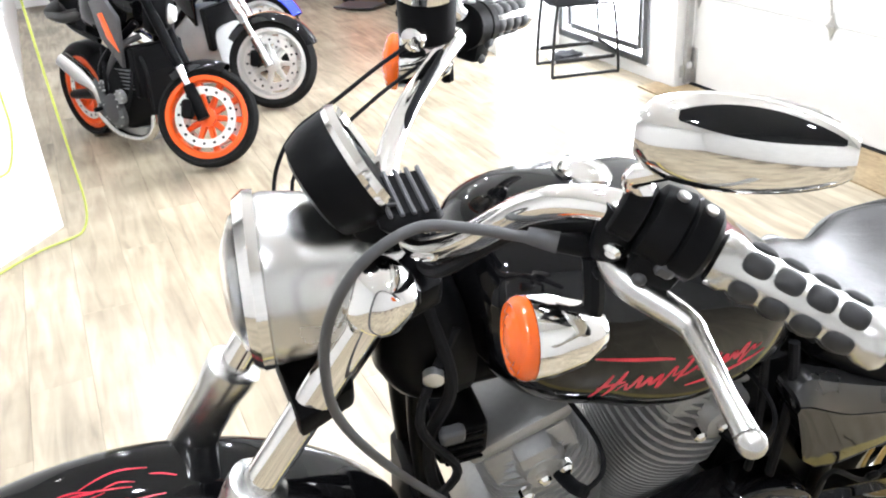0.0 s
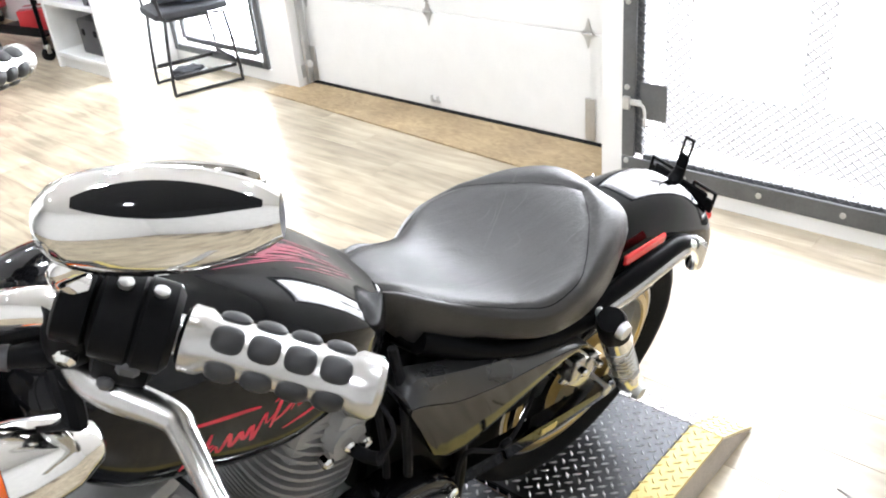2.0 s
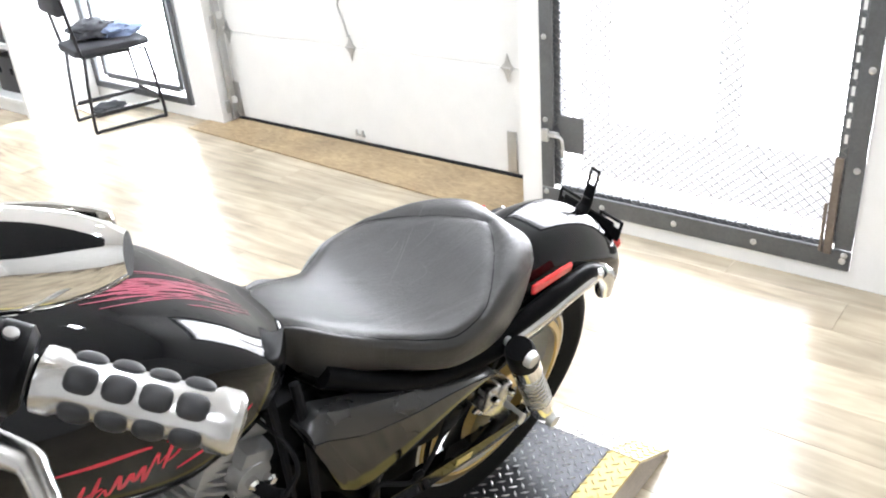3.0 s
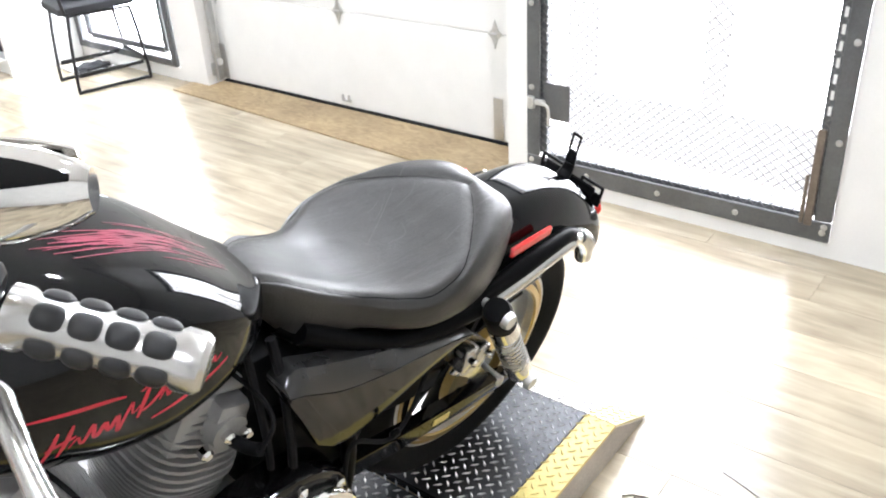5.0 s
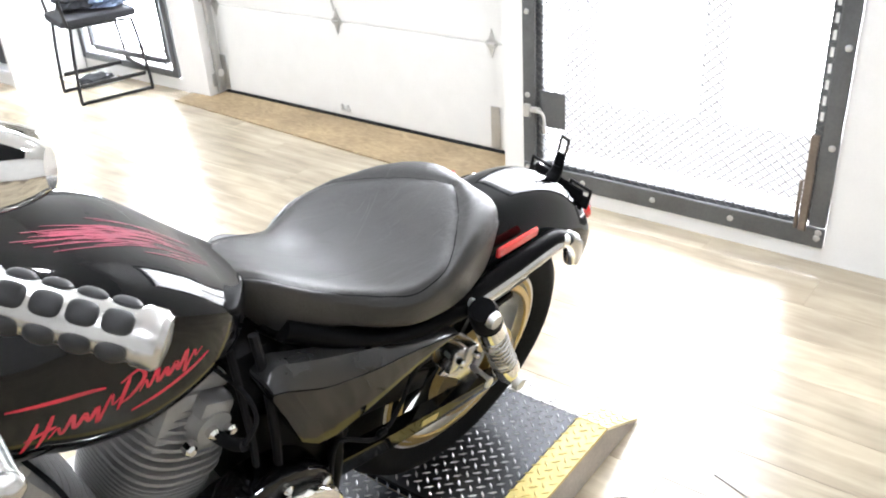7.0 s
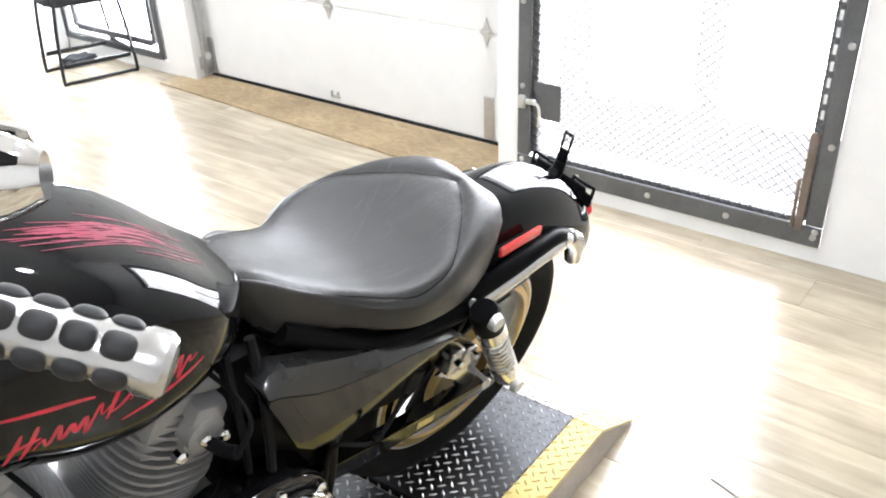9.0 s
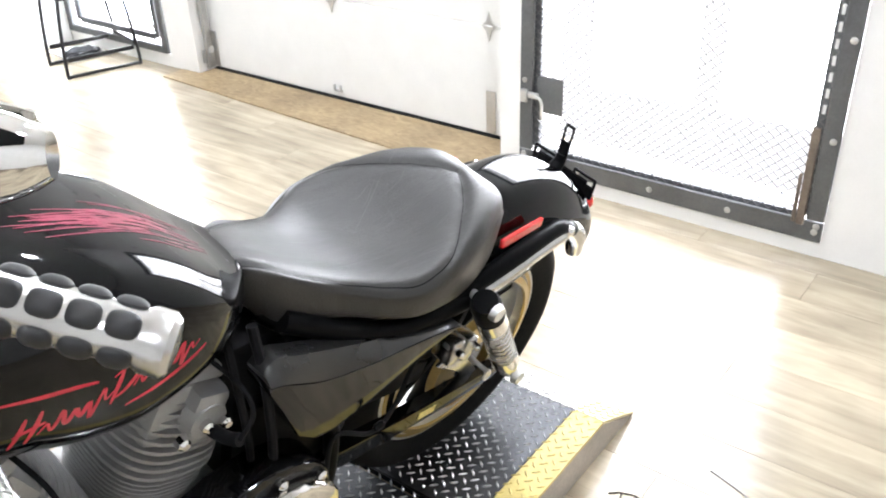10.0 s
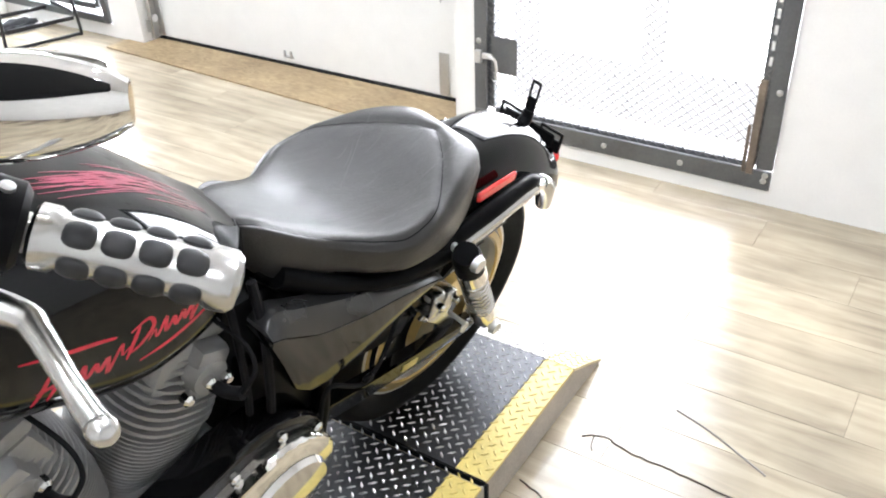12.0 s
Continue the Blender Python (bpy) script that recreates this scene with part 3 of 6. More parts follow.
def wheel(parent, c, R, width, rim_r, spokes, rim_mat, spoke_mat, steer=0.0, stripe=None):
    ax = Vector((math.sin(steer), math.cos(steer), 0))
    w = width / 2
    ty = part("tyre", ring_solid([(-w * 0.72, rim_r + 0.004), (-w * 0.98, rim_r + 0.035), (-w, (rim_r + R) / 2), (-w * 0.82, R - 0.026), (-w * 0.45, R - 0.006), (0, R), (w * 0.45, R - 0.006), (w * 0.82, R - 0.026), (w, (rim_r + R) / 2), (w * 0.98, rim_r + 0.035), (w * 0.72, rim_r + 0.004)], c, ax, 64), TYRE, parent)
    rim = part("rim", ring_solid([(-w * 0.72, rim_r + 0.006), (-w * 0.74, rim_r - 0.012), (-w * 0.5, rim_r - 0.026), (w * 0.5, rim_r - 0.026), (w * 0.74, rim_r - 0.012), (w * 0.72, rim_r + 0.006)], c, ax, 64), rim_mat, parent)
    if stripe:
        for sg in (-1, 1):
            part("pinstripe", ring_solid([(sg * w * 0.75, rim_r - 0.003), (sg * w * 0.77, rim_r - 0.005), (sg * w * 0.765, rim_r - 0.013), (sg * w * 0.735, rim_r - 0.012)], c, ax, 64), stripe, rim)
    part("hub", lathed([(-w * 0.9, 0.03), (-w * 0.8, 0.045), (w * 0.8, 0.045), (w * 0.9, 0.03)], c, ax, 20), spoke_mat, parent)
    c = Vector(c)
    e1 = Vector((math.cos(steer), -math.sin(steer), 0))
    for k in range(spokes):
        a = 2 * math.pi * k / spokes
        d = e1 * math.cos(a) + Vector((0, 0, 1)) * math.sin(a)
        tn = ax.cross(d)
        bm = bmesh.new()
        loops = []
        for rr, hw, ht in ((0.035, 0.016, 0.02), (rim_r * 0.6, 0.011, 0.015), (rim_r - 0.02, 0.018, 0.022)):
            o = c + d * rr
            loops.append([o + tn * hw * q + ax * ht * s for q, s in ((1, 0.6), (0.6, 1), (-0.6, 1), (-1, 0.6), (-1, -0.6), (-0.6, -1), (0.6, -1), (1, -0.6))])
        rings(bm, loops)
        part("spoke", bm, spoke_mat, parent)
    return ty


def disc(parent, c, r, material, steer=0.0, holes=10, name="brake_disc", th=0.005, inner=0.055):
    ax = Vector((math.sin(steer), math.cos(steer), 0))
    d = part(name, ring_solid([(-th / 2, inner), (-th / 2, r), (th / 2, r), (th / 2, inner)], c, ax, 40), material, parent)
    e1 = Vector((math.cos(steer), -math.sin(steer), 0))
    for k in range(holes):
        a = 2 * math.pi * k / holes
        o = Vector(c) + (e1 * math.cos(a) + Vector((0, 0, 1)) * math.sin(a)) * (inner + r) / 2
        part("vent_hole", lathed([(-th / 2 - 0.0008, 0.007), (th / 2 + 0.0008, 0.007)], o, ax, 10), RUBBER_SEAL, d)
    return d


# rear wheel
rw = new("rear_wheel")
rw.parent = bike
wheel(rw, (0.05, 0, 0.318), 0.318, 0.145, 0.222, 9, RIM_SILVER, BLACK_FRAME, stripe=GOLD)
part("gold_band", ring_solid([(0.060, 0.197), (0.064, 0.201), (0.066, 0.188), (0.062, 0.184)], (0.05, 0, 0.318), (0, 1, 0), 64), GOLD, rw, "gold painted rim band")
disc(rw, (0.05, 0.078, 0.318), 0.115, GOLD, holes=10, name="belt_pulley", th=0.02)
disc(rw, (0.05, -0.085, 0.318), 0.145, RIM_SILVER, holes=12)
part("axle", lathed([(-0.13, 0.012), (0.124, 0.012), (0.127, 0.014), (0.131, 0.012)], (0.05, 0, 0.318), (0, 1, 0), 14), ZINC, bike)

# swing arm, belt and guard
for sg in (1, -1):
    part("swingarm", slab([(0.53, 0.372), (0.50, 0.366), (0.35, 0.334), (0.20, 0.308), (0.065, 0.289), (0.035, 0.300), (0.045, 0.322), (0.085, 0.327), (0.21, 0.349), (0.36, 0.377), (0.50, 0.410), (0.53, 0.412)], "y", sg * 0.100, sg * 0.128, 0.006), BLACK_PAINT, bike, "gloss black box-section swingarm")
part("swingarm_plate", slab([(0.44, 0.475), (0.30, 0.455), (0.235, 0.425), (0.25, 0.385), (0.33, 0.40), (0.42, 0.425)], "y", 0.075, 0.085, 0.003), BLACK_FRAME, bike)
part("belt", tubed([(0.62, -0.10, 0.47), (0.30, -0.10, 0.44), (0.0, -0.10, 0.425)], 0.008, 6), RUBBER_SEAL, bike)
part("warning_label", boxed(0.265, 0.1295, 0.341, 0.045, 0.002, 0.016, 0.0005, Matrix.Translation((0.265, 0, 0.341)) @ Matrix.Rotation(radians(-11), 4, "Y") @ Matrix.Translation((-0.265, 0, -0.341))), YELLOW, bike, "small yellow label on the swingarm")

# shocks
for sg in (1, -1):
    top, bot = Vector((0.173, sg * 0.163, 0.618)), Vector((0.016, sg * 0.160, 0.342))
    ax = (bot - top).normalized()
    L = (bot - top).length
    sh = part("shock_absorber", lathed([(-0.014, 0.014), (-0.014, 0.023), (0.0, 0.0275), (0.040, 0.0275), (0.046, 0.022)], top, ax, 20), BLACK_PLASTIC, bike, "chrome coil-over shock absorber")
    part("upper_shroud", lathed([(0.042, 0.020), (0.042, 0.0285), (0.084, 0.0285), (0.088, 0.025)], top, ax, 20), CHROME, sh)
    part("damper_body", lathed([(0.088, 0.018), (L - 0.05, 0.018)], top, ax, 16), SATIN_CHROME, sh)
    s0 = ax.orthogonal().normalized()
    s1 = ax.cross(s0)
    part("coil_spring", tubed([top + ax * (0.092 + (L - 0.172) * k / 84) + (s0 * math.cos(k * 0.62) + s1 * math.sin(k * 0.62)) * 0.0235 for k in range(85)], 0.0048, 8, smooth=False), SATIN_CHROME, sh)
    part("lower_cap", lathed([(L - 0.085, 0.026), (L - 0.055, 0.0285), (L - 0.03, 0.026), (L - 0.02, 0.016), (L + 0.012, 0.014)], top, ax, 18), CHROME, sh)
    for q in (top, bot):
        part("mount_bolt", lathed([(-0.045 * sg, 0.010), (0.02 * sg, 0.010), (0.02 * sg, 0.017), (0.032 * sg, 0.014)], q, (0, 1, 0), 12), ZINC, sh)

caliper_turn = Matrix.Translation((0.185, 0.10, 0.455)) @ Matrix.Rotation(radians(-12), 4, "Y")
cal = part("brake_caliper", boxed(0.022, 0, 0, 0.034, 0.052, 0.058, 0.009, caliper_turn, 2), SATIN_CHROME, bike, "silver caliper block")
part("caliper_body", boxed(-0.018, 0.002, -0.004, 0.034, 0.050, 0.056, 0.009, caliper_turn, 2), SATIN_CHROME, cal)
part("caliper_bridge", boxed(0.002, 0.006, 0.012, 0.075, 0.022, 0.018, 0.005, caliper_turn, 2), ZINC, cal)
part("caliper_bracket", slab([(0.235, 0.425), (0.215, 0.437), (0.16, 0.42), (0.115, 0.345), (0.095, 0.325), (0.125, 0.315), (0.175, 0.385)], "y", 0.098, 0.110, 0.004), SATIN_CHROME, bike, "silver caliper bracket")
for q in (-0.022, 0.026):
    part("caliper_bolt", lathed([(0, 0.008), (0.010, 0.008), (0.013, 0.005)], caliper_turn @ Vector((q, 0.027, 0.008)), (0, 1, 0), 10), CHROME, cal)
part("rear_brake_hose", tubed([(0.535, 0.15, 0.400), (0.538, 0.15, 0.47), (0.534, 0.15, 0.505), (0.515, 0.15, 0.508), (0.445, 0.15, 0.450), (0.407, 0.148, 0.456), (0.374, 0.14, 0.485), (0.327, 0.12, 0.515), (0.26, 0.10, 0.49)], 0.0042, 8), RUBBER_SEAL, bike)
part("hose_clip", boxed(0.425, 0.15, 0.452, 0.022, 0.012, 0.014, 0.003), BLACK_PLASTIC, bike)

# frame
fr = part("frame", tubed([(1.10, 0.0, 0.80), (0.75, 0.0, 0.79), (0.60, 0.0, 0.76)], 0.03, 12), BLACK_FRAME, bike)
for sg in (1, -1):
    part("frame_tube", tubed([(1.15, sg * 0.03, 0.90), (1.15, sg * 0.05, 0.70), (1.10, sg * 0.07, 0.36), (0.98, sg * 0.12, 0.20), (0.60, sg * 0.14, 0.20), (0.50, sg * 0.12, 0.38), (0.54, sg * 0.10, 0.66), (0.62, sg * 0.06, 0.77)], 0.014, 10), BLACK_FRAME, bike)
    part("frame_tube", tubed([(0.60, sg * 0.085, 0.76), (0.42, sg * 0.12, 0.655), (0.22, sg * 0.125, 0.615), (0.05, sg * 0.115, 0.60)], 0.018, 10), BLACK_FRAME, bike)
part("regulator", boxed(1.135, 0.0, 0.52, 0.05, 0.15, 0.16, 0.01), BLACK_PLASTIC, bike)
part("ignition_coil", boxed(1.105, 0.03, 0.735, 0.07, 0.10, 0.07, 0.014, None, 2), BLACK_PLASTIC, bike)
for k in range(4):
    part("coil_rib", boxed(1.105, 0.082, 0.712 + 0.016 * k, 0.05, 0.006, 0.005, 0.002), BLACK_FRAME, bike)
part("wiring_loom", tubed([(1.15, 0.06, 0.98), (1.13, 0.09, 0.88), (1.15, 0.08, 0.78), (1.14, 0.07, 0.66), (1.10, 0.09, 0.56)], 0.008, 8), RUBBER_SEAL, bike)
part("wiring_loom", tubed([(1.12, 0.07, 0.95), (1.17, 0.10, 0.84), (1.12, 0.10, 0.72), (1.16, 0.08, 0.62)], 0.006, 8), RUBBER_SEAL, bike)
part("connector", boxed(1.13, 0.10, 0.80, 0.03, 0.018, 0.022, 0.004), GREY_PLASTIC, bike)
part("connector", lathed([(0, 0.012), (0.01, 0.012), (0.013, 0.006)], (1.15, 0.085, 0.90), (0.3, 1, 0), 12), ZINC, bike)
part("neck_cover", lofted([(1.20, 0.86, 0.95, 0.02), (1.175, 0.82, 1.0, 0.05), (1.13, 0.80, 1.0, 0.06), (1.09, 0.80, 0.95, 0.045)], 18, 2.4, 0.02), BLACK_FRAME, bike)
part("steering_neck", lathed([(-0.16, 0.034), (0.02, 0.034), (0.04, 0.030)], (1.175, 0.03, 1.03), (-0.5, 0, 0.866), 18), BLACK_FRAME, bike)

# tank
TANK = [(1.108, 0.93, 0.99, 0.035), (1.085, 0.86, 1.028, 0.095), (1.03, 0.795, 1.046, 0.128), (0.95, 0.762, 1.038, 0.143), (0.87, 0.752, 1.012, 0.146), (0.80, 0.762, 0.982, 0.145), (0.75, 0.780, 0.950, 0.139), (0.71, 0.795, 0.915, 0.125), (0.68, 0.806, 0.887, 0.105), (0.655, 0.818, 0.868, 0.076), (0.637, 0.829, 0.858, 0.048), (0.627, 0.838, 0.852, 0.024)]


def tank_mesh():
    """Rounded at the neck, squarer in section towards its blunt rear end."""
    rows = smooth_path([Vector(r[:3]) for r in TANK], 5)
    wid = smooth_path([Vector((r[3], 0, 0)) for r in TANK], 5)
    return rings(bmesh.new(), [oval(r.x, 0.0, 0, max(w.x, 0.004), r.z, r.y, 56, 2.4 + 1.5 * max(0.0, min(1.0, (0.95 - r.x) / 0.12))) for r, w in zip(rows, wid)])


tank = part("fuel_tank", tank_mesh(), BLACK_PAINT, bike, "gloss black peanut tank")
part("filler_cap", lathed([(0, 0.036), (0.012, 0.036), (0.02, 0.028), (0.023, 0.005)], (0.93, -0.045, 1.02), (-0.25, -0.25, 1), 24), CHROME, tank, "chrome filler cap")

# seat
SEAT_Y = 0.010
SEAT = [  # x, bottom, top, half width
    (0.650, 0.805, 0.862, 0.040), (0.63, 0.775, 0.857, 0.058), (0.60, 0.742, 0.843, 0.074), (0.55, 0.730, 0.814, 0.086), (0.50, 0.722, 0.790, 0.102), (0.45, 0.712, 0.778, 0.134), (0.40, 0.702, 0.776, 0.155), (0.34, 0.690, 0.780, 0.156), (0.29, 0.676, 0.787, 0.147), (0.24, 0.664, 0.794, 0.132), (0.19, 0.656, 0.795, 0.113), (0.155, 0.653, 0.787, 0.096), (0.125, 0.654, 0.768, 0.077), (0.105, 0.658, 0.742, 0.055), (0.093, 0.666, 0.710, 0.028)]
SEAM = [(0.640, 0.040), (0.589, 0.062), (0.548, 0.075), (0.503, 0.090), (0.452, 0.118), (0.403, 0.142), (0.343, 0.140), (0.300, 0.120), (0.250, 0.082), (0.211, 0.047), (0.172, 0.0)]
seam_path = smooth_path([Vector((a, b, 0)) for a, b in SEAM], 6)


seat_fine = list(zip(smooth_path([Vector((r[0], r[1], r[2])) for r in SEAT], 8), smooth_path([Vector((r[3], 0, 0)) for r in SEAT], 8)))


def seat_row(x):
    for (a, wa), (b, wb) in zip(seat_fine, seat_fine[1:]):
        if b.x - 1e-6 <= x <= a.x + 1e-6:
            f = (a.x - x) / (a.x - b.x)
            return a.y + (b.y - a.y) * f, a.z + (b.z - a.z) * f, wa.x + (wb.x - wa.x) * f


def seat_mesh():
    loops = []
    n = 110
    for k in range(n + 1):
        x = 0.650 - (0.650 - 0.093) * k / n
        lo, hi, hw = seat_row(x)
        th = hi - lo
        dip = 0.019 * math.cos(min(1.0, abs(x - 0.36) / 0.24) * math.pi / 2) ** 2
        soft = max(0.0, min(1.0, (0.32 - x) / 0.14))
        keys = [(0.0, hi - dip), (0.3, hi - dip * 0.9), (0.6, hi - dip * 0.5), (0.82, hi - 0.003 - 0.006 * soft), (0.91, hi - 0.005 - 0.015 * soft), (0.965, hi - 0.014 - 0.020 * soft), (0.995, hi - th * 0.30), (1.0, hi - th * 0.55), (0.99, lo + th * 0.22), (0.96, lo + th * 0.06), (0.88, lo), (0.45, lo), (0.0, lo)]
        prof = [(v.x, v.y) for v in smooth_path([Vector((a, b, 0)) for a, b in keys], 4)]
        left = []
        for u, z in prof:
            y = u * hw
            if z > lo + th * 0.55:
                d, side = min(((math.hypot(q.x - x, q.y - y), q) for q in seam_path), key=lambda w: w[0])
                z -= 0.0045 * math.exp(-(d / 0.006) ** 2)
                # plump roll behind the pan
                if x < 0.30 and (x < 0.172 or y > side.y or x < side.x):
                    z += 0.004 * (1 - math.exp(-(d / 0.012) ** 2)) * min(1.0, (0.30 - x) / 0.06) * max(0.0, 1 - max(0.0, 0.15 - x) / 0.05)
            left.append(Vector((x, y + SEAT_Y, z)))
        right = [Vector((v.x, 2 * SEAT_Y - v.y, v.z)) for v in reversed(left[1:-1])]
        loops.append(left + right)
    return rings(bmesh.new(), loops)


seat = part("seat", seat_mesh(), LEATHER, bike, "creased black vinyl solo seat")

# side cover, oil tank and electrics under the seat
# (x, top edge, crease, lower edge): a bevelled upper band, a flat face and a turned-in lower rim
COVER = [(0.668, 0.748, 0.738, 0.722), (0.645, 0.762, 0.729, 0.672), (0.608, 0.744, 0.706, 0.583), (0.575, 0.728, 0.687, 0.552), (0.535, 0.709, 0.672, 0.541), (0.466, 0.679, 0.653, 0.556), (0.40, 0.653, 0.641, 0.577), (0.33, 0.628, 0.625, 0.597), (0.285, 0.614, 0.612, 0.604), (0.272, 0.608, 0.606, 0.602)]


def cover_mesh(sg):
    loops = []
    for r in smooth_path([Vector(c[:3]) for c in COVER], 4):
        lo = 0.0
        for a, b in zip(COVER, COVER[1:]):
            if b[0] - 1e-6 <= r.x <= a[0] + 1e-6:
                lo = a[3] + (b[3] - a[3]) * (a[0] - r.x) / (a[0] - b[0])
        top, mid = r.y, r.z
        h = mid - lo
        rim = min(0.016, h * 0.4)
        yl = 0.158 - 0.012 * (h - rim)
        rows = [(0.105, mid - 0.004), (0.154, mid - 0.002), (0.158, mid - 0.004), (0.158 - 0.003 * (h - rim), mid - 0.5 * (h - rim)), (yl, lo + rim), (yl - 0.15 * rim, lo), (yl - 0.012, lo - 0.003), (0.105, lo)]
        loops.append([Vector((r.x, sg * y, z)) for y, z in rows])
    return rings(bmesh.new(), loops)


def cover_band():
    loops = []
    for r in smooth_path([Vector(c[:3]) for c in COVER], 4):
        top, mid = r.y, r.z - 0.002
        rows = [(0.105, top - 0.006), (0.136, top - 0.003), (0.148, mid + 0.5 * (top - mid)), (0.155, mid + 0.12 * (top - mid)), (0.157, mid), (0.105, mid - 0.001)]
        loops.append([Vector((r.x, y, z)) for y, z in rows])
    return rings(bmesh.new(), loops)


part("cover_band", cover_band(), SATIN_BLACK, bike, "satin black upper band of the side cover")
part("side_cover", cover_mesh(1), BLACK_PAINT, bike, "gloss black mirror-like side cover")
part("oil_tank", slab([(0.665, 0.775), (0.52, 0.712), (0.318, 0.652), (0.305, 0.632), (0.36, 0.60), (0.575, 0.565), (0.61, 0.60), (0.665, 0.74)], "y", -0.165, -0.120, 0.010), BLACK_PAINT, bike)
part("gearbox", boxed(0.63, 0, 0.56, 0.12, 0.16, 0.36, 0.02, None, 2), BLACK_PLASTIC, bike)
part("lower_cover", slab([(0.67, 0.64), (0.50, 0.56), (0.455, 0.44), (0.50, 0.35), (0.67, 0.35)], "y", -0.06, 0.105, 0.008), BLACK_FRAME, bike)
part("battery_box", boxed(0.50, 0, 0.62, 0.22, 0.2, 0.20, 0.01), BLACK_PLASTIC, bike)
part("fender_rail", boxed(0.42, 0, 0.70, 0.36, 0.19, 0.06, 0.012), BLACK_FRAME, bike)

for bx, bz in ((0.525, 0.690), (0.415, 0.655)):
    part("seat_bolt", lathed([(0, 0.008), (0.008, 0.008), (0.011, 0.004)], (bx, 0.100, bz), (0, 1, 0), 10), CHROME, bike)

# rear fender
def fender_mesh(cx, cz, R, hw, a0, a1, drop, cy=0.0, n=26):
    loops = []
    for k in range(n + 1):
        a = radians(a0 + (a1 - a0) * k / n)
        d = Vector((math.cos(a), 0, math.sin(a)))
        o = Vector((cx, cy, cz))
        outer, inner = [], []
        for j in range(13):
            u = -1 + 2 * j / 12
            r = R - drop * abs(u) ** 3.2
            outer.append(o + d * r + Vector((0, math.copysign(abs(u) ** 0.8, u) * hw, 0)))
            inner.append(o + d * (r - 0.004) + Vector((0, math.copysign(abs(u) ** 0.8, u) * (hw - 0.003), 0)))
        loops.append(outer + inner[::-1])
    return rings(bmesh.new(), loops)


fen = part("rear_fender", fender_mesh(0.0, 0.33, 0.382, 0.098, 42, 150, 0.085), BLACK_PAINT, bike, "gloss black bobbed rear fender")
for sg in (1, -1):
    part("fender_strut", tubed([(0.23, sg * 0.118, 0.612), (0.09, sg * 0.118, 0.620), (-0.06, sg * 0.112, 0.624), (-0.115, sg * 0.109, 0.612), (-0.165, sg * 0.107, 0.580)], [0.016, 0.019, 0.017, 0.012], 10), BLACK_FRAME, fen)
    part("strut_plate", tubed([(0.20, sg * 0.128, 0.600), (0.09, sg * 0.130, 0.608), (-0.06, sg * 0.124, 0.612), (-0.112, sg * 0.120, 0.602)], [0.012, 0.014, 0.013, 0.010], 10), SATIN_CHROME, fen, "satin metal strut face")
    part("strut_bolt", lathed([(0, 0.012), (0.008 * sg, 0.012), (0.013 * sg, 0.006)], (-0.115, sg * 0.120, 0.612), (0, 1, 0), 12), CHROME, fen)
    # fender's lower rear corner; pale metal imitates gloss black mirroring the bright floor
    part("fender_tip", tubed([(-0.150, sg * 0.107, 0.592), (-0.185, sg * 0.105, 0.556), (-0.208, sg * 0.102, 0.503)], [0.017, 0.022, 0.018], 14), SATIN_CHROME, fen, "rear fender tip, its bright floor reflection given as pale metal")
    part("strut_bolt", lathed([(0, 0.008), (0.008 * sg, 0.008), (0.011 * sg, 0.004)], (0.02, sg * 0.126, 0.60), (0, 1, 0), 10), ZINC, fen)
    part("side_reflector", boxed(0.03, sg * 0.107, 0.668, 0.115, 0.010, 0.022, 0.004, pose(0, 0, 0, 0, 0, 0)), RED_LENS, fen, "red side reflector")
tl = part("tail_lamp", lathed([(-0.03, 0.030), (0, 0.036), (0.02, 0.036), (0.036, 0.022), (0.04, 0.004)], (-0.345, 0.0, 0.505), (-0.9, 0, 0.3), 20), RED_LENS, bike, "red tail lamp lens")
plate = new("plate_bracket")
plate.parent = bike
up = bmesh.new()
for cy, cz, sy, sz in ((-0.020, 0.650, 0.024, 0.062), (-0.0295, 0.697, 0.005, 0.034), (-0.0105, 0.697, 0.005, 0.034), (-0.020, 0.7165, 0.024, 0.007)):
    box(up, -0.262, cy, cz, 0.005, sy, sz, 0.0015)
tube(up, [(-0.240, -0.02, 0.615), (-0.258, -0.02, 0.630), (-0.262, -0.02, 0.650)], [0.016, 0.014, 0.011], 10)
part("upright", up, BLACK_PLASTIC, plate)
part("crossbar", boxed(-0.262, -0.01, 0.610, 0.006, 0.13, 0.036, 0.003), BLACK_PLASTIC, plate)
for sg in (1, -1):
    br = bmesh.new()
    for dy, dz, sy, sz in ((0, 0.020, 0.058, 0.007), (0, -0.012, 0.058, 0.030), (-0.026, 0, 0.007, 0.046), (0.026, 0, 0.007, 0.046)):
        box(br, -0.268, -0.01 + sg * 0.052 + dy, 0.612 + dz, 0.006, sy, sz, 0.002)
    part("bracket_loop", br, BLACK_PLASTIC, plate)
part("bracket_screw", lathed([(0, 0.007), (-0.005, 0.005)], (-0.265, -0.02, 0.672), (-1, 0, 0), 10), ZINC, plate)

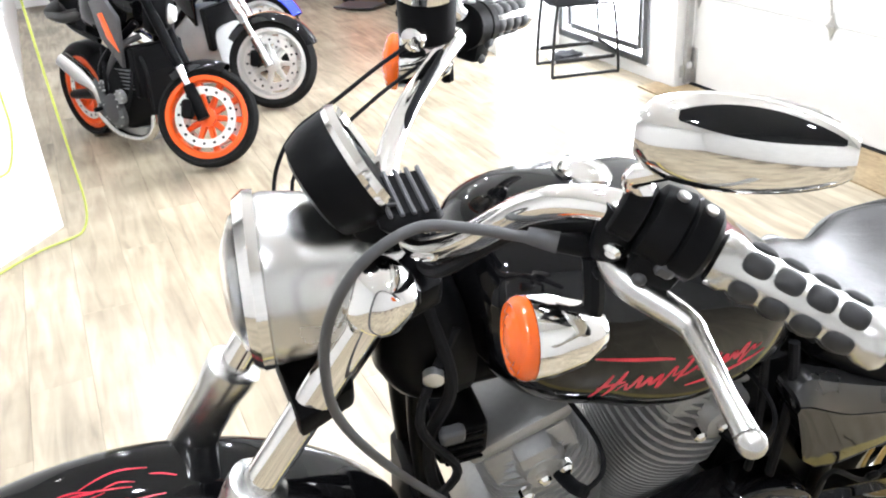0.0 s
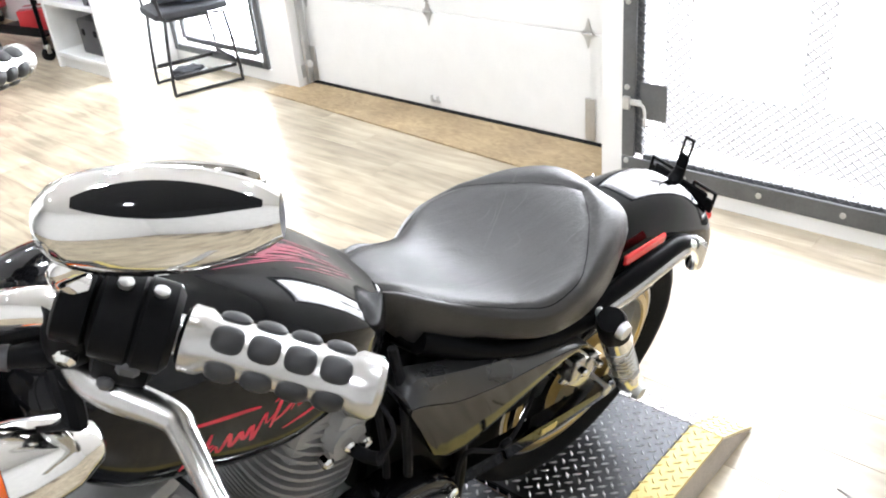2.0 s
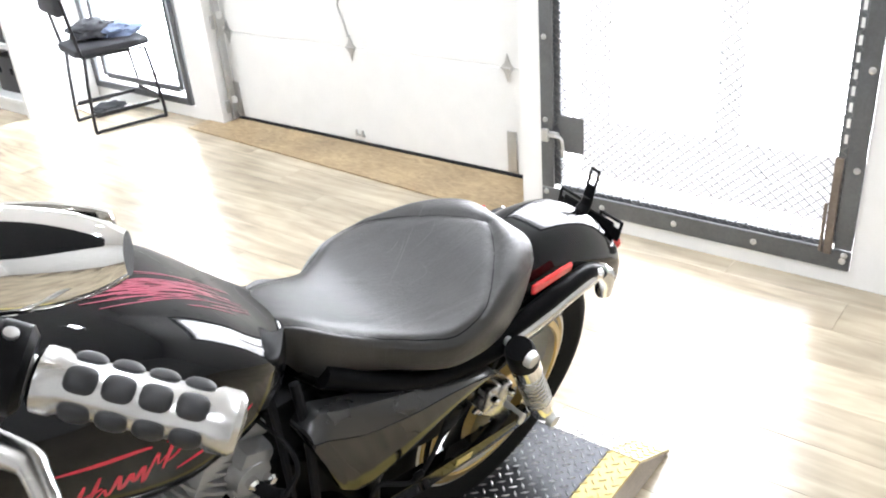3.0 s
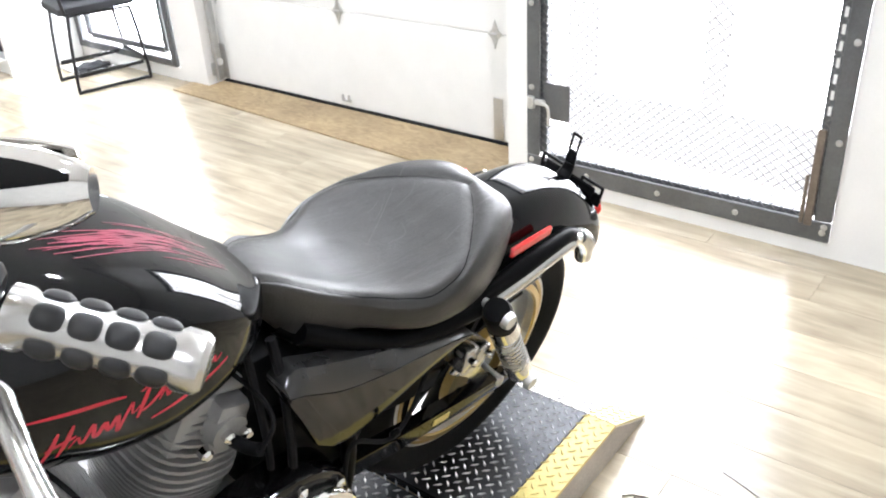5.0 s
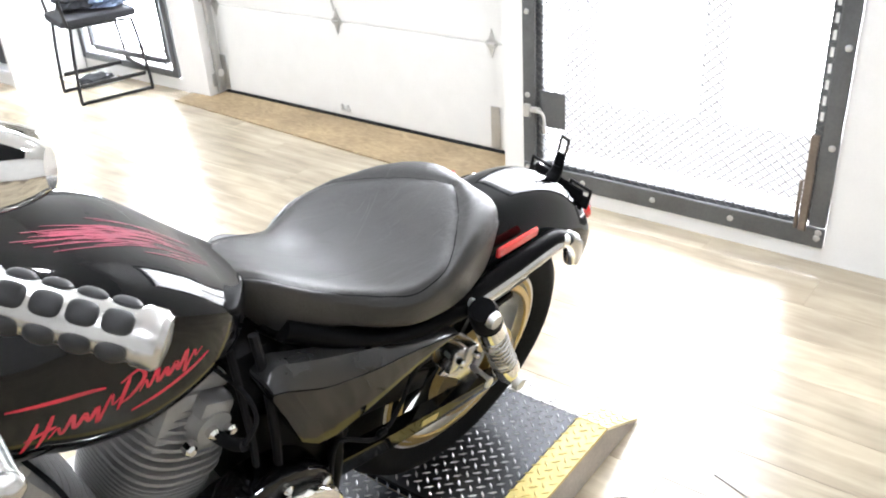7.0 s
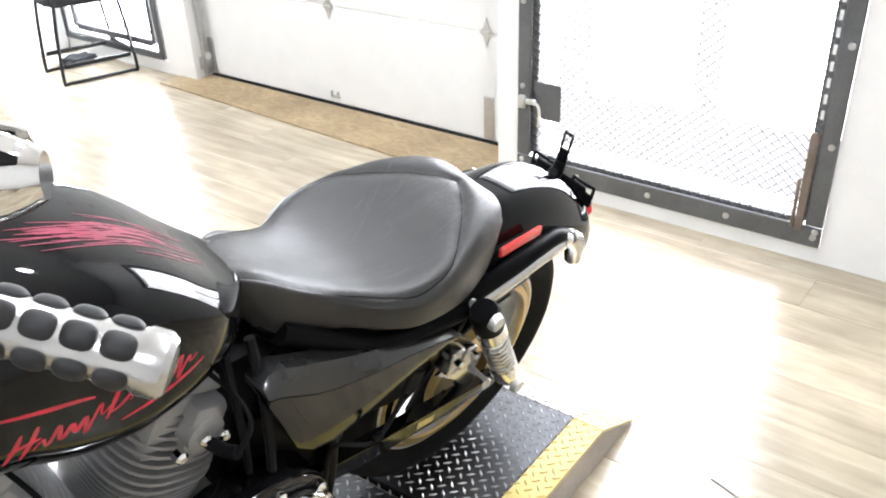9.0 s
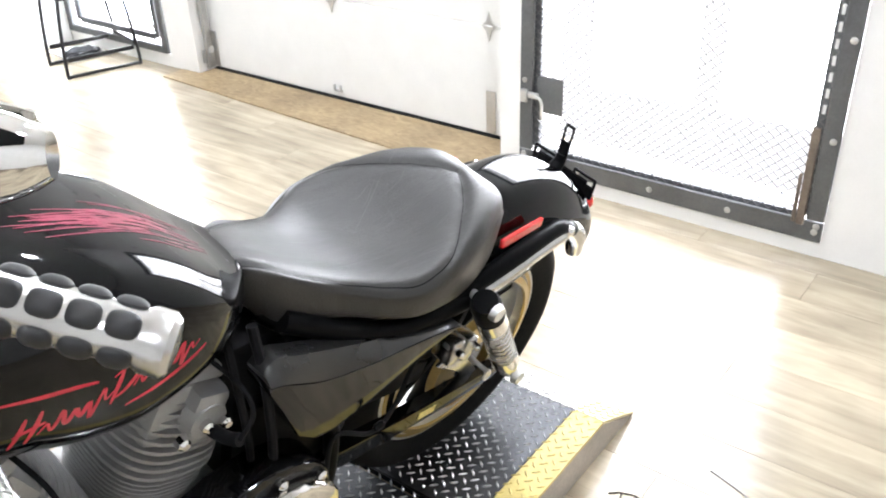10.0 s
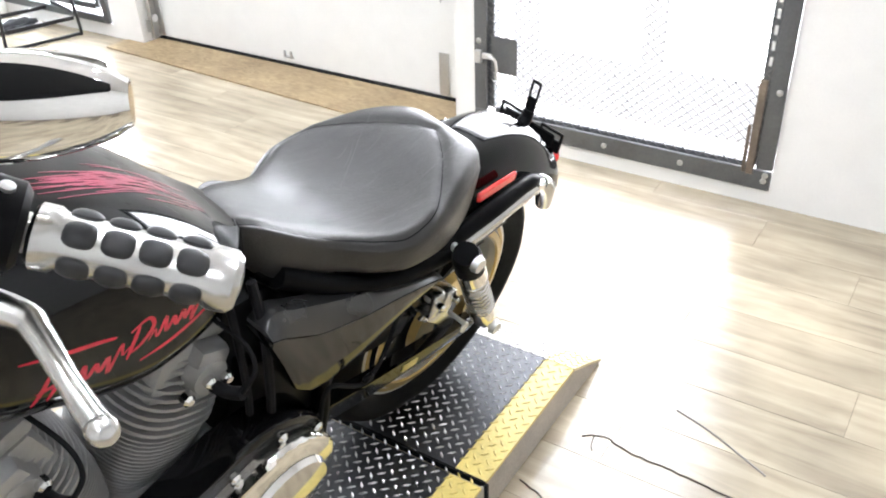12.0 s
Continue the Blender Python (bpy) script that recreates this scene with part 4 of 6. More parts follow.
# engine
eng = new("engine")
eng.parent = bike
eng["label"] = "silver air-cooled V-twin engine"
crank = Vector((0.865, 0, 0.33))
for tilt, nm in ((-22.5, "rear"), (22.5, "front")):
    a = radians(tilt)
    up = Vector((math.sin(a), 0, math.cos(a)))
    fwd = Vector((math.cos(a), 0, -math.sin(a)))
    cyl = part("cylinder", lathed([(0.10, 0.056), (0.36, 0.056)], crank, up, 24), CASTING, eng)
    for k in range(26):
        low = k < 16
        h = 0.135 + k * 0.0074 if low else 0.262 + (k - 16) * 0.0138
        r = 0.066 + 0.016 * math.sin(min(1, k / 14) * math.pi / 2) if low else 0.087 - 0.0008 * (k - 16) ** 1.5
        bm = bmesh.new()
        loops = []
        for hh, grow in ((-0.0018, -0.003), (-0.001, 0), (0.001, 0), (0.0018, -0.003)) if low else ((-0.0042, -0.009), (-0.0026, 0), (0.0026, 0), (0.0042, -0.009)):
            lp = []
            for j in range(28):
                t = 2 * math.pi * j / 28
                c, s = math.cos(t), math.sin(t)
                lp.append(crank + up * (h + hh) + fwd * math.copysign(abs(c) ** 0.7, c) * (r + grow) + Vector((0, math.copysign(abs(s) ** 0.7, s) * (r + 0.012 + grow), 0)))
            loops.append(lp)
        rings(bm, loops)
        part("cooling_fin", bm, CASTING, cyl)
    head = bmesh.new()
    m = Matrix.Translation(crank + up * 0.365) @ Matrix.Rotation(a, 4, "Y")
    box(head, 0, 0, -0.018, 0.128, 0.150, 0.110, 0.012, m, 2)
    box(head, -0.006, 0, -0.010, 0.058, 0.198, 0.092, 0.014, m, 2)
    tube(head, [m @ Vector((-0.006, 0.08, -0.01)), m @ Vector((-0.006, 0.101, -0.01))], [0.036, 0.028], 16, smooth=False)
    hd = part("cylinder_head", head, CASTING, eng)
    rk = bmesh.new()
    box(rk, 0, 0, 0.052, 0.15, 0.15, 0.030, 0.010, m, 2)
    part("rocker_cover", rk, CASTING, hd, "silver cast rocker cover")
    for dx in (-0.045, 0.0, 0.045):
        o = m @ Vector((dx * 0.7, 0.098, -0.012 - 0.02 * (dx > 0)))
        part("head_bolt", lathed([(0, 0.010), (0.012, 0.010), (0.016, 0.006)], o, (0, 1, 0), 8), CHROME, hd)
    o = m @ Vector((-0.02, 0.098, -0.030))
    part("plug_boot", tubed([o, o + Vector((-0.004, 0.03, 0.01)), o + Vector((-0.01, 0.05, 0.022))], 0.010, 10), RUBBER_SEAL, hd, "black spark plug boot")
    part("plug_lead", tubed([o + Vector((-0.01, 0.05, 0.022)), o + Vector((-0.03, 0.05, 0.06)), o + Vector((-0.03, 0.02, 0.09)), o + Vector((-0.01, -0.05, 0.11))], 0.0035, 8), RUBBER_SEAL, hd)
part("crankcase", slab([(1.04, 0.42), (0.98, 0.47), (0.60, 0.47), (0.56, 0.36), (0.58, 0.22), (0.95, 0.20), (1.05, 0.30)], "y", -0.12, 0.11, 0.014), CASTING, eng)


def stadium(c0, r0, c1, r1, n=18):
    """Outline round two circles in x and z."""
    d = Vector((c1[0] - c0[0], c1[1] - c0[1]))
    base = math.atan2(d.y, d.x)
    off = math.acos(max(-1, min(1, (r0 - r1) / d.length)))
    out = []
    for j in range(n + 1):
        a = base + off + (2 * math.pi - 2 * off) * j / n
        out.append((c0[0] + r0 * math.cos(a), c0[1] + r0 * math.sin(a)))
    for j in range(n + 1):
        a = base - off + 2 * off * j / n
        out.append((c1[0] + r1 * math.cos(a), c1[1] + r1 * math.sin(a)))
    return out


part("primary_case", slab(stadium((0.68, 0.40), 0.145, (0.93, 0.34), 0.115), "y", 0.10, 0.165, 0.008), BLACK_PAINT, eng)
pc = part("primary_cover", slab(stadium((0.66, 0.385), 0.125, (0.93, 0.33), 0.098), "y", 0.166, 0.195, 0.012), CHROME, eng, "chrome primary cover")
part("clutch_cover", lathed([(0, 0.085), (0.010, 0.080), (0.014, 0.05), (0.016, 0.004)], (0.65, 0.196, 0.38), (0, 1, 0), 32), CHROME, pc)
for k in range(9):
    ang = radians(20 + k * 40)
    part("cover_bolt", lathed([(0, 0.009), (0.008, 0.009), (0.012, 0.005)], (0.67 + 0.132 * math.cos(ang), 0.166, 0.388 + 0.132 * math.sin(ang)), (0, 1, 0), 10), CHROME, pc)
part("sidestand", tubed([(0.72, 0.14, 0.20), (0.68, 0.22, 0.08), (0.66, 0.278, -0.07)], 0.012, 8), BLACK_FRAME, bike)
part("footpeg", tubed([(0.98, 0.16, 0.28), (0.98, 0.27, 0.285)], [0.016, 0.019], 12), BLACK_PLASTIC, bike)
part("hose", tubed([(0.66, 0.10, 0.80), (0.655, 0.125, 0.72), (0.64, 0.13, 0.60), (0.63, 0.14, 0.48), (0.58, 0.15, 0.36)], 0.0075, 8), RUBBER_SEAL, bike)
part("hose", tubed([(0.69, 0.09, 0.78), (0.685, 0.11, 0.70), (0.67, 0.12, 0.58), (0.665, 0.12, 0.50)], 0.006, 8), RUBBER_SEAL, bike)
part("exhaust", tubed([(0.98, -0.12, 0.66), (1.06, -0.15, 0.5), (0.9, -0.17, 0.3), (0.4, -0.18, 0.28), (-0.25, -0.19, 0.27)], [0.022, 0.024, 0.028, 0.035, 0.042], 14), CHROME, bike)

# the tail sits a little forward over the wheel
for ch in bike.children:
    kind = ch.name.split(".")[0]
    if kind in ("rear_fender", "tail_lamp", "plate_bracket", "shock_absorber", "shock", "rear_shock"):
        ch.matrix_local = Matrix.Translation((0.05, 0, 0.012))
    elif kind in ("rear_wheel", "axle", "gold_band"):
        ch.matrix_local = Matrix.Translation((0.035, 0, 0))

# front end, turned a little; YC is its middle
YC = 0.05


def other(p):
    """The place on the far side of the turned and leaning handlebar."""
    d = p[1] - 0.285
    return (p[0] - 0.035, -0.172 - d, p[2] - 0.10)


front = new("front_end")
front.parent = bike
AXLE = Vector((1.53, 0.0, 0.345))
FORK = Vector((-0.5, 0, 0.866))
fw = new("front_wheel")
fw.parent = bike
wheel(fw, AXLE, 0.345, 0.10, 0.25, 9, BLACK_FRAME, BLACK_FRAME, steer=radians(-6), stripe=GOLD)
disc(fw, AXLE + Vector((0, 0.075, 0)), 0.145, RIM_SILVER, steer=radians(-6), holes=12)
ffen = part("front_fender", fender_mesh(AXLE.x, AXLE.z, 0.398, 0.078, 20, 158, 0.06, cy=AXLE.y), BLACK_PAINT, bike, "gloss black front fender with red script")
for sg, y in ((1, 0.115), (-1, -0.055)):
    cap = Vector((1.205, y, 1.085))
    leg = part("fork_leg", lathed([(-0.30, 0.0195), (-0.02, 0.0195)], cap, FORK, 20), CHROME, front, "chrome fork tube")
    part("fork_slider", lathed([(-0.80, 0.024), (-0.78, 0.029), (-0.34, 0.029), (-0.315, 0.033), (-0.295, 0.033), (-0.29, 0.024)], cap, FORK, 20), SATIN_CHROME, leg, "polished fork slider")
    part("fork_cap", lathed([(-0.04, 0.031), (-0.032, 0.034), (0.0, 0.034), (0.008, 0.028), (0.014, 0.016), (0.018, 0.004)], cap, FORK, 24), CHROME, leg, "chrome fork cap")
    part("clamp_bolt", lathed([(0, 0.008), (0.012, 0.008), (0.016, 0.005)], cap + Vector((0.026, 0.012, -0.03)), (1, 0.3, 0), 10), CHROME, leg)
part("upper_yoke", slab([(1.155, -0.06), (1.225, -0.085), (1.23, 0.03), (1.225, 0.145), (1.155, 0.12), (1.14, 0.03)], "z", 1.045, 1.075, 0.006), BLACK_FRAME, front)
part("lower_yoke", slab([(1.245, -0.06), (1.305, -0.085), (1.315, 0.03), (1.305, 0.145), (1.245, 0.12), (1.23, 0.03)], "z", 0.925, 0.955, 0.006), BLACK_FRAME, front)
part("riser", boxed(1.18, YC - 0.02, 1.10, 0.045, 0.10, 0.05, 0.012), BLACK_FRAME, front)

# handlebar
LEFT_BAR = [(1.180, 0.05, 1.118), (1.178, 0.115, 1.122), (1.155, 0.165, 1.165), (1.125, 0.215, 1.232), (1.098, 0.255, 1.262), (1.066, 0.288, 1.264), (1.036, 0.314, 1.249), (0.960, 0.399, 1.227)]
RIGHT_BAR = [(0.915, -0.285, 1.108), (1.006, -0.200, 1.150), (1.040, -0.165, 1.160), (1.085, -0.118, 1.155), (1.130, -0.070, 1.142), (1.165, -0.018, 1.128), (1.180, 0.022, 1.118)]
bar_path = RIGHT_BAR + LEFT_BAR
bar = part("handlebar", tubed(bar_path, 0.0127, 16), CHROME, front, "chrome pull-back handlebar")


GRIP_TURN = 0.45


def grip(p0, p1, sg):
    p0, p1 = Vector(p0), Vector(p1)
    ax = (p1 - p0).normalized()
    L = (p1 - p0).length
    core = part("grip", lathed([(0, 0.0168), (0.003, 0.0204), (0.013, 0.0204), (0.017, 0.0180), (L - 0.020, 0.0180), (L - 0.016, 0.0204), (L - 0.004, 0.0202), (L, 0.0168), (L + 0.002, 0.006)], p0, ax, 32), SATIN_CHROME, front, "satin chrome grip with black rubber pads")
    s = Vector((0, 0, 1))
    s = (s - ax * s.dot(ax)).normalized()
    u = ax.cross(s)
    step = (L - 0.036) / 4
    for k in range(4):
        h = 0.017 + step * (k + 0.5)
        for j in range(5):
            a = 2 * math.pi * j / 5 + GRIP_TURN
            d = s * math.cos(a) + u * math.sin(a)
            t = ax.cross(d)
            bm = bmesh.new()
            loops = []
            for rr, f in ((0.0158, 1.0), (0.0190, 1.0), (0.0203, 0.88), (0.0217, 0.6), (0.0223, 0.25)):
                loops.append([p0 + ax * (h + step * 0.44 * f * math.copysign(abs(math.cos(q)) ** 0.7, math.cos(q))) + (d + t * 0.50 * f * math.copysign(abs(math.sin(q)) ** 0.7, math.sin(q))).normalized() * rr for q in (2 * math.pi * i / 16 for i in range(16))])
            rings(bm, loops)
            part("rubber_pad", bm, GRIP_RUBBER, core)
    return core


grip((1.036, 0.314, 1.249), (0.956, 0.4035, 1.2265), 1)
grip((1.004, -0.202, 1.149), (0.911, -0.289, 1.106), -1)


def controls(sg):
    f = (lambda p: p) if sg > 0 else other
    a, b = Vector(f((1.070, 0.284, 1.265))), Vector(f((1.038, 0.311, 1.252)))
    ax = (b - a).normalized()
    L = (b - a).length
    sw = part("switch_housing", lathed([(-0.004, 0.018), (0.0, 0.026), (L * 0.45, 0.0285), (L * 0.5, 0.0265), (L * 0.55, 0.0285), (L * 0.9, 0.0275), (L, 0.022)], a, ax, 22), BLACK_PLASTIC, front, "black switch housing")
    m = Matrix.Translation(a + ax * L * 0.45) @ ax.to_track_quat("X", "Z").to_matrix().to_4x4()
    part("switch_pod", boxed(0, 0.0, -0.020, 0.036, 0.046, 0.036, 0.008, m, 2), BLACK_PLASTIC, sw)
    part("switch_button", boxed(0.004, -0.024, -0.014, 0.014, 0.008, 0.012, 0.003, m), GREY_PLASTIC, sw)
    part("switch_button", boxed(-0.006, -0.024, -0.032, 0.010, 0.008, 0.010, 0.003, m), GREY_PLASTIC, sw)
    for q in (-0.010, 0.010):
        part("screw", lathed([(0, 0.0045), (0.003, 0.0045), (0.004, 0.002)], m @ Vector((q, 0.0, 0.027)), m.to_3x3() @ Vector((0, 0, 1)), 10), ZINC, sw)
    if sg > 0:
        pv = Vector((1.084, 0.262, 1.222))
        part("bar_clamp", lathed([(-0.024, 0.019), (-0.022, 0.022), (-0.006, 0.022), (-0.004, 0.019)], a, ax, 18), BLACK_PLASTIC, sw)
        perch = bmesh.new()
        tube(perch, [a - ax * 0.014, (a + pv) / 2 + Vector((0.010, 0, 0)), pv], [0.018, 0.016, 0.013], 12)
        box(perch, pv.x, pv.y, pv.z + 0.008, 0.030, 0.034, 0.006, 0.002)
        box(perch, pv.x, pv.y, pv.z - 0.010, 0.030, 0.034, 0.006, 0.002)
        tube(perch, [pv + Vector((0.01, -0.006, 0.0)), (1.118, 0.248, 1.225)], [0.010, 0.007], 10, smooth=False)
        part("lever_perch", perch, BLACK_PLASTIC, sw)
        part("pivot_bolt", lathed([(-0.02, 0.007), (0.013, 0.007), (0.013, 0.010), (0.019, 0.009), (0.021, 0.005)], pv, (0.1, 0, 1), 12), ZINC, sw)
        part("clamp_bolt", lathed([(0, 0.007), (0.008, 0.007), (0.011, 0.004)], a - ax * 0.012 + Vector((0.012, 0.006, -0.022)), (0.6, 0.5, -0.2), 10), CHROME, sw)
        part("cable_adjuster", tubed([(1.116, 0.2485, 1.2245), (1.135, 0.236, 1.226)], [0.0085, 0.0065], 10, smooth=False), GREY_PLASTIC, sw)
        pts = [pv, Vector((1.082, 0.292, 1.216)), Vector((1.060, 0.333, 1.212)), Vector((1.060, 0.352, 1.212)), Vector((1.068, 0.395, 1.213)), Vector((1.073, 0.428, 1.213))]
        lev = bmesh.new()
        tube(lev, pts, [0.012, 0.0125, 0.010, 0.0085, 0.0072, 0.0085], 12)
        bmesh.ops.create_uvsphere(lev, u_segments=16, v_segments=10, radius=0.0095, matrix=Matrix.Translation((1.0735, 0.433, 1.213)))
        part("lever", lev, SATIN_CHROME, sw, "polished ball-end lever")
    return sw


left_sw = controls(1)
right_sw = controls(-1)

# brake reservoir on the far side
mc = Vector((1.092, -0.128, 1.212))
part("brake_reservoir", lathed([(-0.028, 0.024), (-0.022, 0.030), (0.022, 0.031), (0.026, 0.028)], mc, (0.05, 0.05, 1), 24), BLACK_PLASTIC, right_sw, "black brake fluid reservoir")
part("reservoir_lid", lathed([(0.026, 0.033), (0.034, 0.033), (0.040, 0.024), (0.043, 0.004)], mc, (0.05, 0.05, 1), 24), CHROME, right_sw, "chrome reservoir lid")
part("sight_glass", lathed([(0, 0.013), (0.010, 0.013), (0.013, 0.009)], mc + Vector((0.018, 0.022, -0.012)), (0.65, 0.75, 0), 16), CHROME, right_sw)


def mirror(sg):
    f = (lambda p: p) if sg > 0 else other
    base = Vector(f((1.078, 0.277, 1.285)))
    joint = Vector(f((1.066, 0.296, 1.318)))
    st = part("mirror_stem", tubed([base, base + Vector((0.006, 0, 0.012)), (base + joint) / 2 + Vector((0.006, 0, 0.006)), joint], [0.011, 0.008, 0.0075, 0.009], 10), CHROME, front, "chrome mirror stem")
    # teardrop shell, long across the bike
    a, b = Vector(f((1.086, 0.272, 1.330))), Vector(f((0.988, 0.350, 1.343)))
    ax = (b - a).normalized()
    s = Vector((0, 0, 1))
    s = (s - ax * s.dot(ax)).normalized()
    u = ax.cross(s)
    L = (b - a).length
    loops = []
    for k in range(17):
        t = k / 16
        w = (max(0.0, math.sin(math.pi * (0.05 + 0.92 * t ** 0.8)))) ** 0.42
        hz, hu = 0.0285 * w + 0.002, 0.025 * w + 0.002
        o = a + ax * L * t
        loops.append([o + s * hz * math.copysign(abs(math.cos(q)) ** 0.85, math.cos(q)) + u * hu * math.sin(q) for q in (2 * math.pi * i / 24 for i in range(24))])
    front_side = -1.0 if u.x < 0 else 1.0
    # black patch laid over the chrome as a fixed reflection of something dark
    dark_patch = bmesh.new()
    grid = []
    for k in range(15):
        t = 0.20 + 0.74 * k / 14
        w = (max(0.0, math.sin(math.pi * (0.05 + 0.92 * t ** 0.8)))) ** 0.42
        hz, hu = 0.0285 * w + 0.0032, 0.025 * w + 0.0032
        span = math.sin(math.pi * (0.04 + 0.92 * k / 14)) ** 0.6
        o = a + ax * L * t
        grid.append([dark_patch.verts.new(o + s * hz * math.cos(q) ** 0.85 + u * front_side * hu * math.sin(q)) for q in (radians(34 + span * (5.5 * i - 22)) for i in range(9))])
    for g0, g1 in zip(grid, grid[1:]):
        for i in range(8):
            dark_patch.faces.new((g0[i], g0[i + 1], g1[i + 1], g1[i]))
    part("mirror_dark_reflection", dark_patch, BLACK_PAINT, st, "dark glossy patch imitating a dark reflection in the shell")
    body = part("mirror_shell", rings(bmesh.new(), loops), CHROME, st, "chrome teardrop mirror shell")
    gl = [a + ax * L * (0.08 + 0.84 * i / 12) for i in range(13)]
    back = u if u.x < 0 else -u
    ring = [p + s * 0.020 * math.sin(math.pi * (0.08 + 0.84 * i / 12)) ** 0.5 + back * 0.0235 for i, p in enumerate(gl)] + [p - s * 0.020 * math.sin(math.pi * (0.08 + 0.84 * i / 12)) ** 0.5 + back * 0.0235 for i, p in reversed(list(enumerate(gl)))]
    bm = bmesh.new()
    rings(bm, [ring, [p + back * 0.002 for p in ring]])
    part("mirror_glass", bm, CHROME, st)
    return st


mirror(1)
mirror(-1)


def turn_signal(sg):
    f = (lambda p: p) if sg > 0 else other
    c = Vector((1.147, 0.278, 1.165) if sg > 0 else (1.112, -0.168, 1.136))
    ax = Vector((0.93, -0.12 if sg > 0 else -0.25, 0.05)).normalized()
    body = part("turn_signal", lathed([(-0.062, 0.006), (-0.058, 0.014), (-0.040, 0.025), (-0.015, 0.031), (0.0, 0.032)], c, ax, 24), CHROME, front, "chrome bullet turn signal with amber lens")
    part("lens", lathed([(0.0005, 0.0312), (0.005, 0.0318), (0.009, 0.0305), (0.0125, 0.027), (0.0115, 0.0245), (0.0145, 0.020), (0.0135, 0.0175), (0.0165, 0.012), (0.0155, 0.010), (0.017, 0.004)], c, ax, 24), AMBER, body, "amber lens")
    part("stalk", tubed([c - ax * 0.045, c - ax * 0.05 + Vector((0, -0.005 * sg, 0.025)), Vector(f((1.094, 0.262, 1.215)))], 0.008, 8), BLACK_PLASTIC, body)
    return body


turn_signal(1)
turn_signal(-1)

# headlamp and instrument
H = Vector((1.272, 0.03, 1.036))
hax = Vector((0.985, -0.10, 0.0)).normalized()
lamp = part("headlamp", lathed([(-0.125, 0.008), (-0.118, 0.030), (-0.095, 0.054), (-0.055, 0.073), (0.0, 0.083), (0.03, 0.086), (0.036, 0.084)], H, hax, 40), SATIN_CHROME, front, "satin silver headlamp bucket")
part("bezel", ring_solid([(0.034, 0.082), (0.036, 0.089), (0.046, 0.090), (0.056, 0.082), (0.048, 0.077)], H, hax, 40), CHROME, lamp)
part("glass", lathed([(0.046, 0.079), (0.062, 0.066), (0.073, 0.042), (0.078, 0.004)], H, hax, 32), LENS_GLASS, lamp)
part("reflector", lathed([(0.0, 0.02), (0.014, 0.055), (0.044, 0.077)], H, hax, 32, cap=False), CHROME, lamp)
part("mount_bolt", lathed([(0, 0.012), (0.010, 0.012), (0.014, 0.007)], H + Vector((-0.10, 0.055, 0.01)), (-0.2, 1, 0.1), 12), CHROME, lamp)
S0 = Vector((1.222, 0.028, 1.150))
sax = Vector((-0.875, -0.02, 0.48)).normalized()
spd = part("speedometer", lathed([(-0.034, 0.040), (-0.030, 0.050), (-0.012, 0.056), (0.014, 0.058), (0.018, 0.056)], S0, sax, 36), BLACK_PLASTIC, front, "round speedometer in a black housing")
part("bezel", ring_solid([(0.014, 0.0575), (0.020, 0.0595), (0.027, 0.056), (0.022, 0.051), (0.014, 0.052)], S0, sax, 36), CHROME, spd)
part("dial", lathed([(0.016, 0.0515), (0.0175, 0.0515)], S0, sax, 32), WHITE_PLASTIC, spd, "pale dial face")
part("dial_glass", lathed([(0.019, 0.051), (0.021, 0.03), (0.0215, 0.003)], S0, sax, 28), LENS_GLASS, spd)
part("bracket", slab([(1.205, 1.165), (1.235, 1.135), (1.215, 1.075), (1.175, 1.075), (1.165, 1.10)], "y", 0.0, 0.07, 0.006), BLACK_PLASTIC, spd)
tb = bmesh.new()
box(tb, 1.175, 0.06, 1.128, 0.06, 0.075, 0.022, 0.009)
ip = part("indicator_panel", tb, BLACK_PLASTIC, spd, "ribbed black indicator panel")
for k in range(5):
    part("rib", boxed(1.152 + 0.011 * k, 0.06, 1.1405, 0.004, 0.066, 0.004, 0.001), GREY_PLASTIC, ip)

# cables
part("clutch_cable", tubed([(1.085, 0.262, 1.222), (1.120, 0.245, 1.224), (1.170, 0.205, 1.216), (1.209, 0.20, 1.221), (1.25, 0.20, 1.196), (1.276, 0.20, 1.147), (1.284, 0.20, 1.089), (1.276, 0.20, 1.02), (1.235, 0.19, 0.92), (1.16, 0.17, 0.78), (1.06, 0.15, 0.62)], 0.0046, 10), GREY_PLASTIC, front, "black clutch cable")
part("brake_hose", tubed([(1.10, -0.14, 1.175), (1.149, -0.11, 1.170), (1.201, -0.10, 1.142), (1.239, -0.10, 1.118), (1.263, -0.10, 1.083), (1.275, -0.10, 1.03), (1.28, -0.08, 0.92)], 0.0023, 8), RUBBER_SEAL, front)
part("throttle_cable", tubed([(1.07, -0.15, 1.15), (1.14, -0.10, 1.150), (1.19, -0.085, 1.125), (1.235, -0.08, 1.095), (1.255, -0.08, 1.04), (1.20, -0.04, 0.93)], 0.0022, 8), RUBBER_SEAL, front)
part("wiring_loom", tubed([(1.075, -0.125, 1.165), (1.13, -0.055, 1.150), (1.165, -0.01, 1.115), (1.17, 0.03, 1.07)], 0.0045, 8), RUBBER_SEAL, front)
part("wiring_loom", tubed([(1.09, 0.255, 1.24), (1.128, 0.20, 1.195), (1.168, 0.14, 1.11), (1.16, 0.05, 1.05)], 0.006, 8), RUBBER_SEAL, front)


# red brush-script strokes and pinstripes, laid on the paint
from mathutils.bvhtree import BVHTree


def surface_tree(ob):
    me = ob.data
    return BVHTree.FromPolygons([v.co.copy() for v in me.vertices], [tuple(p.vertices) for p in me.polygons])


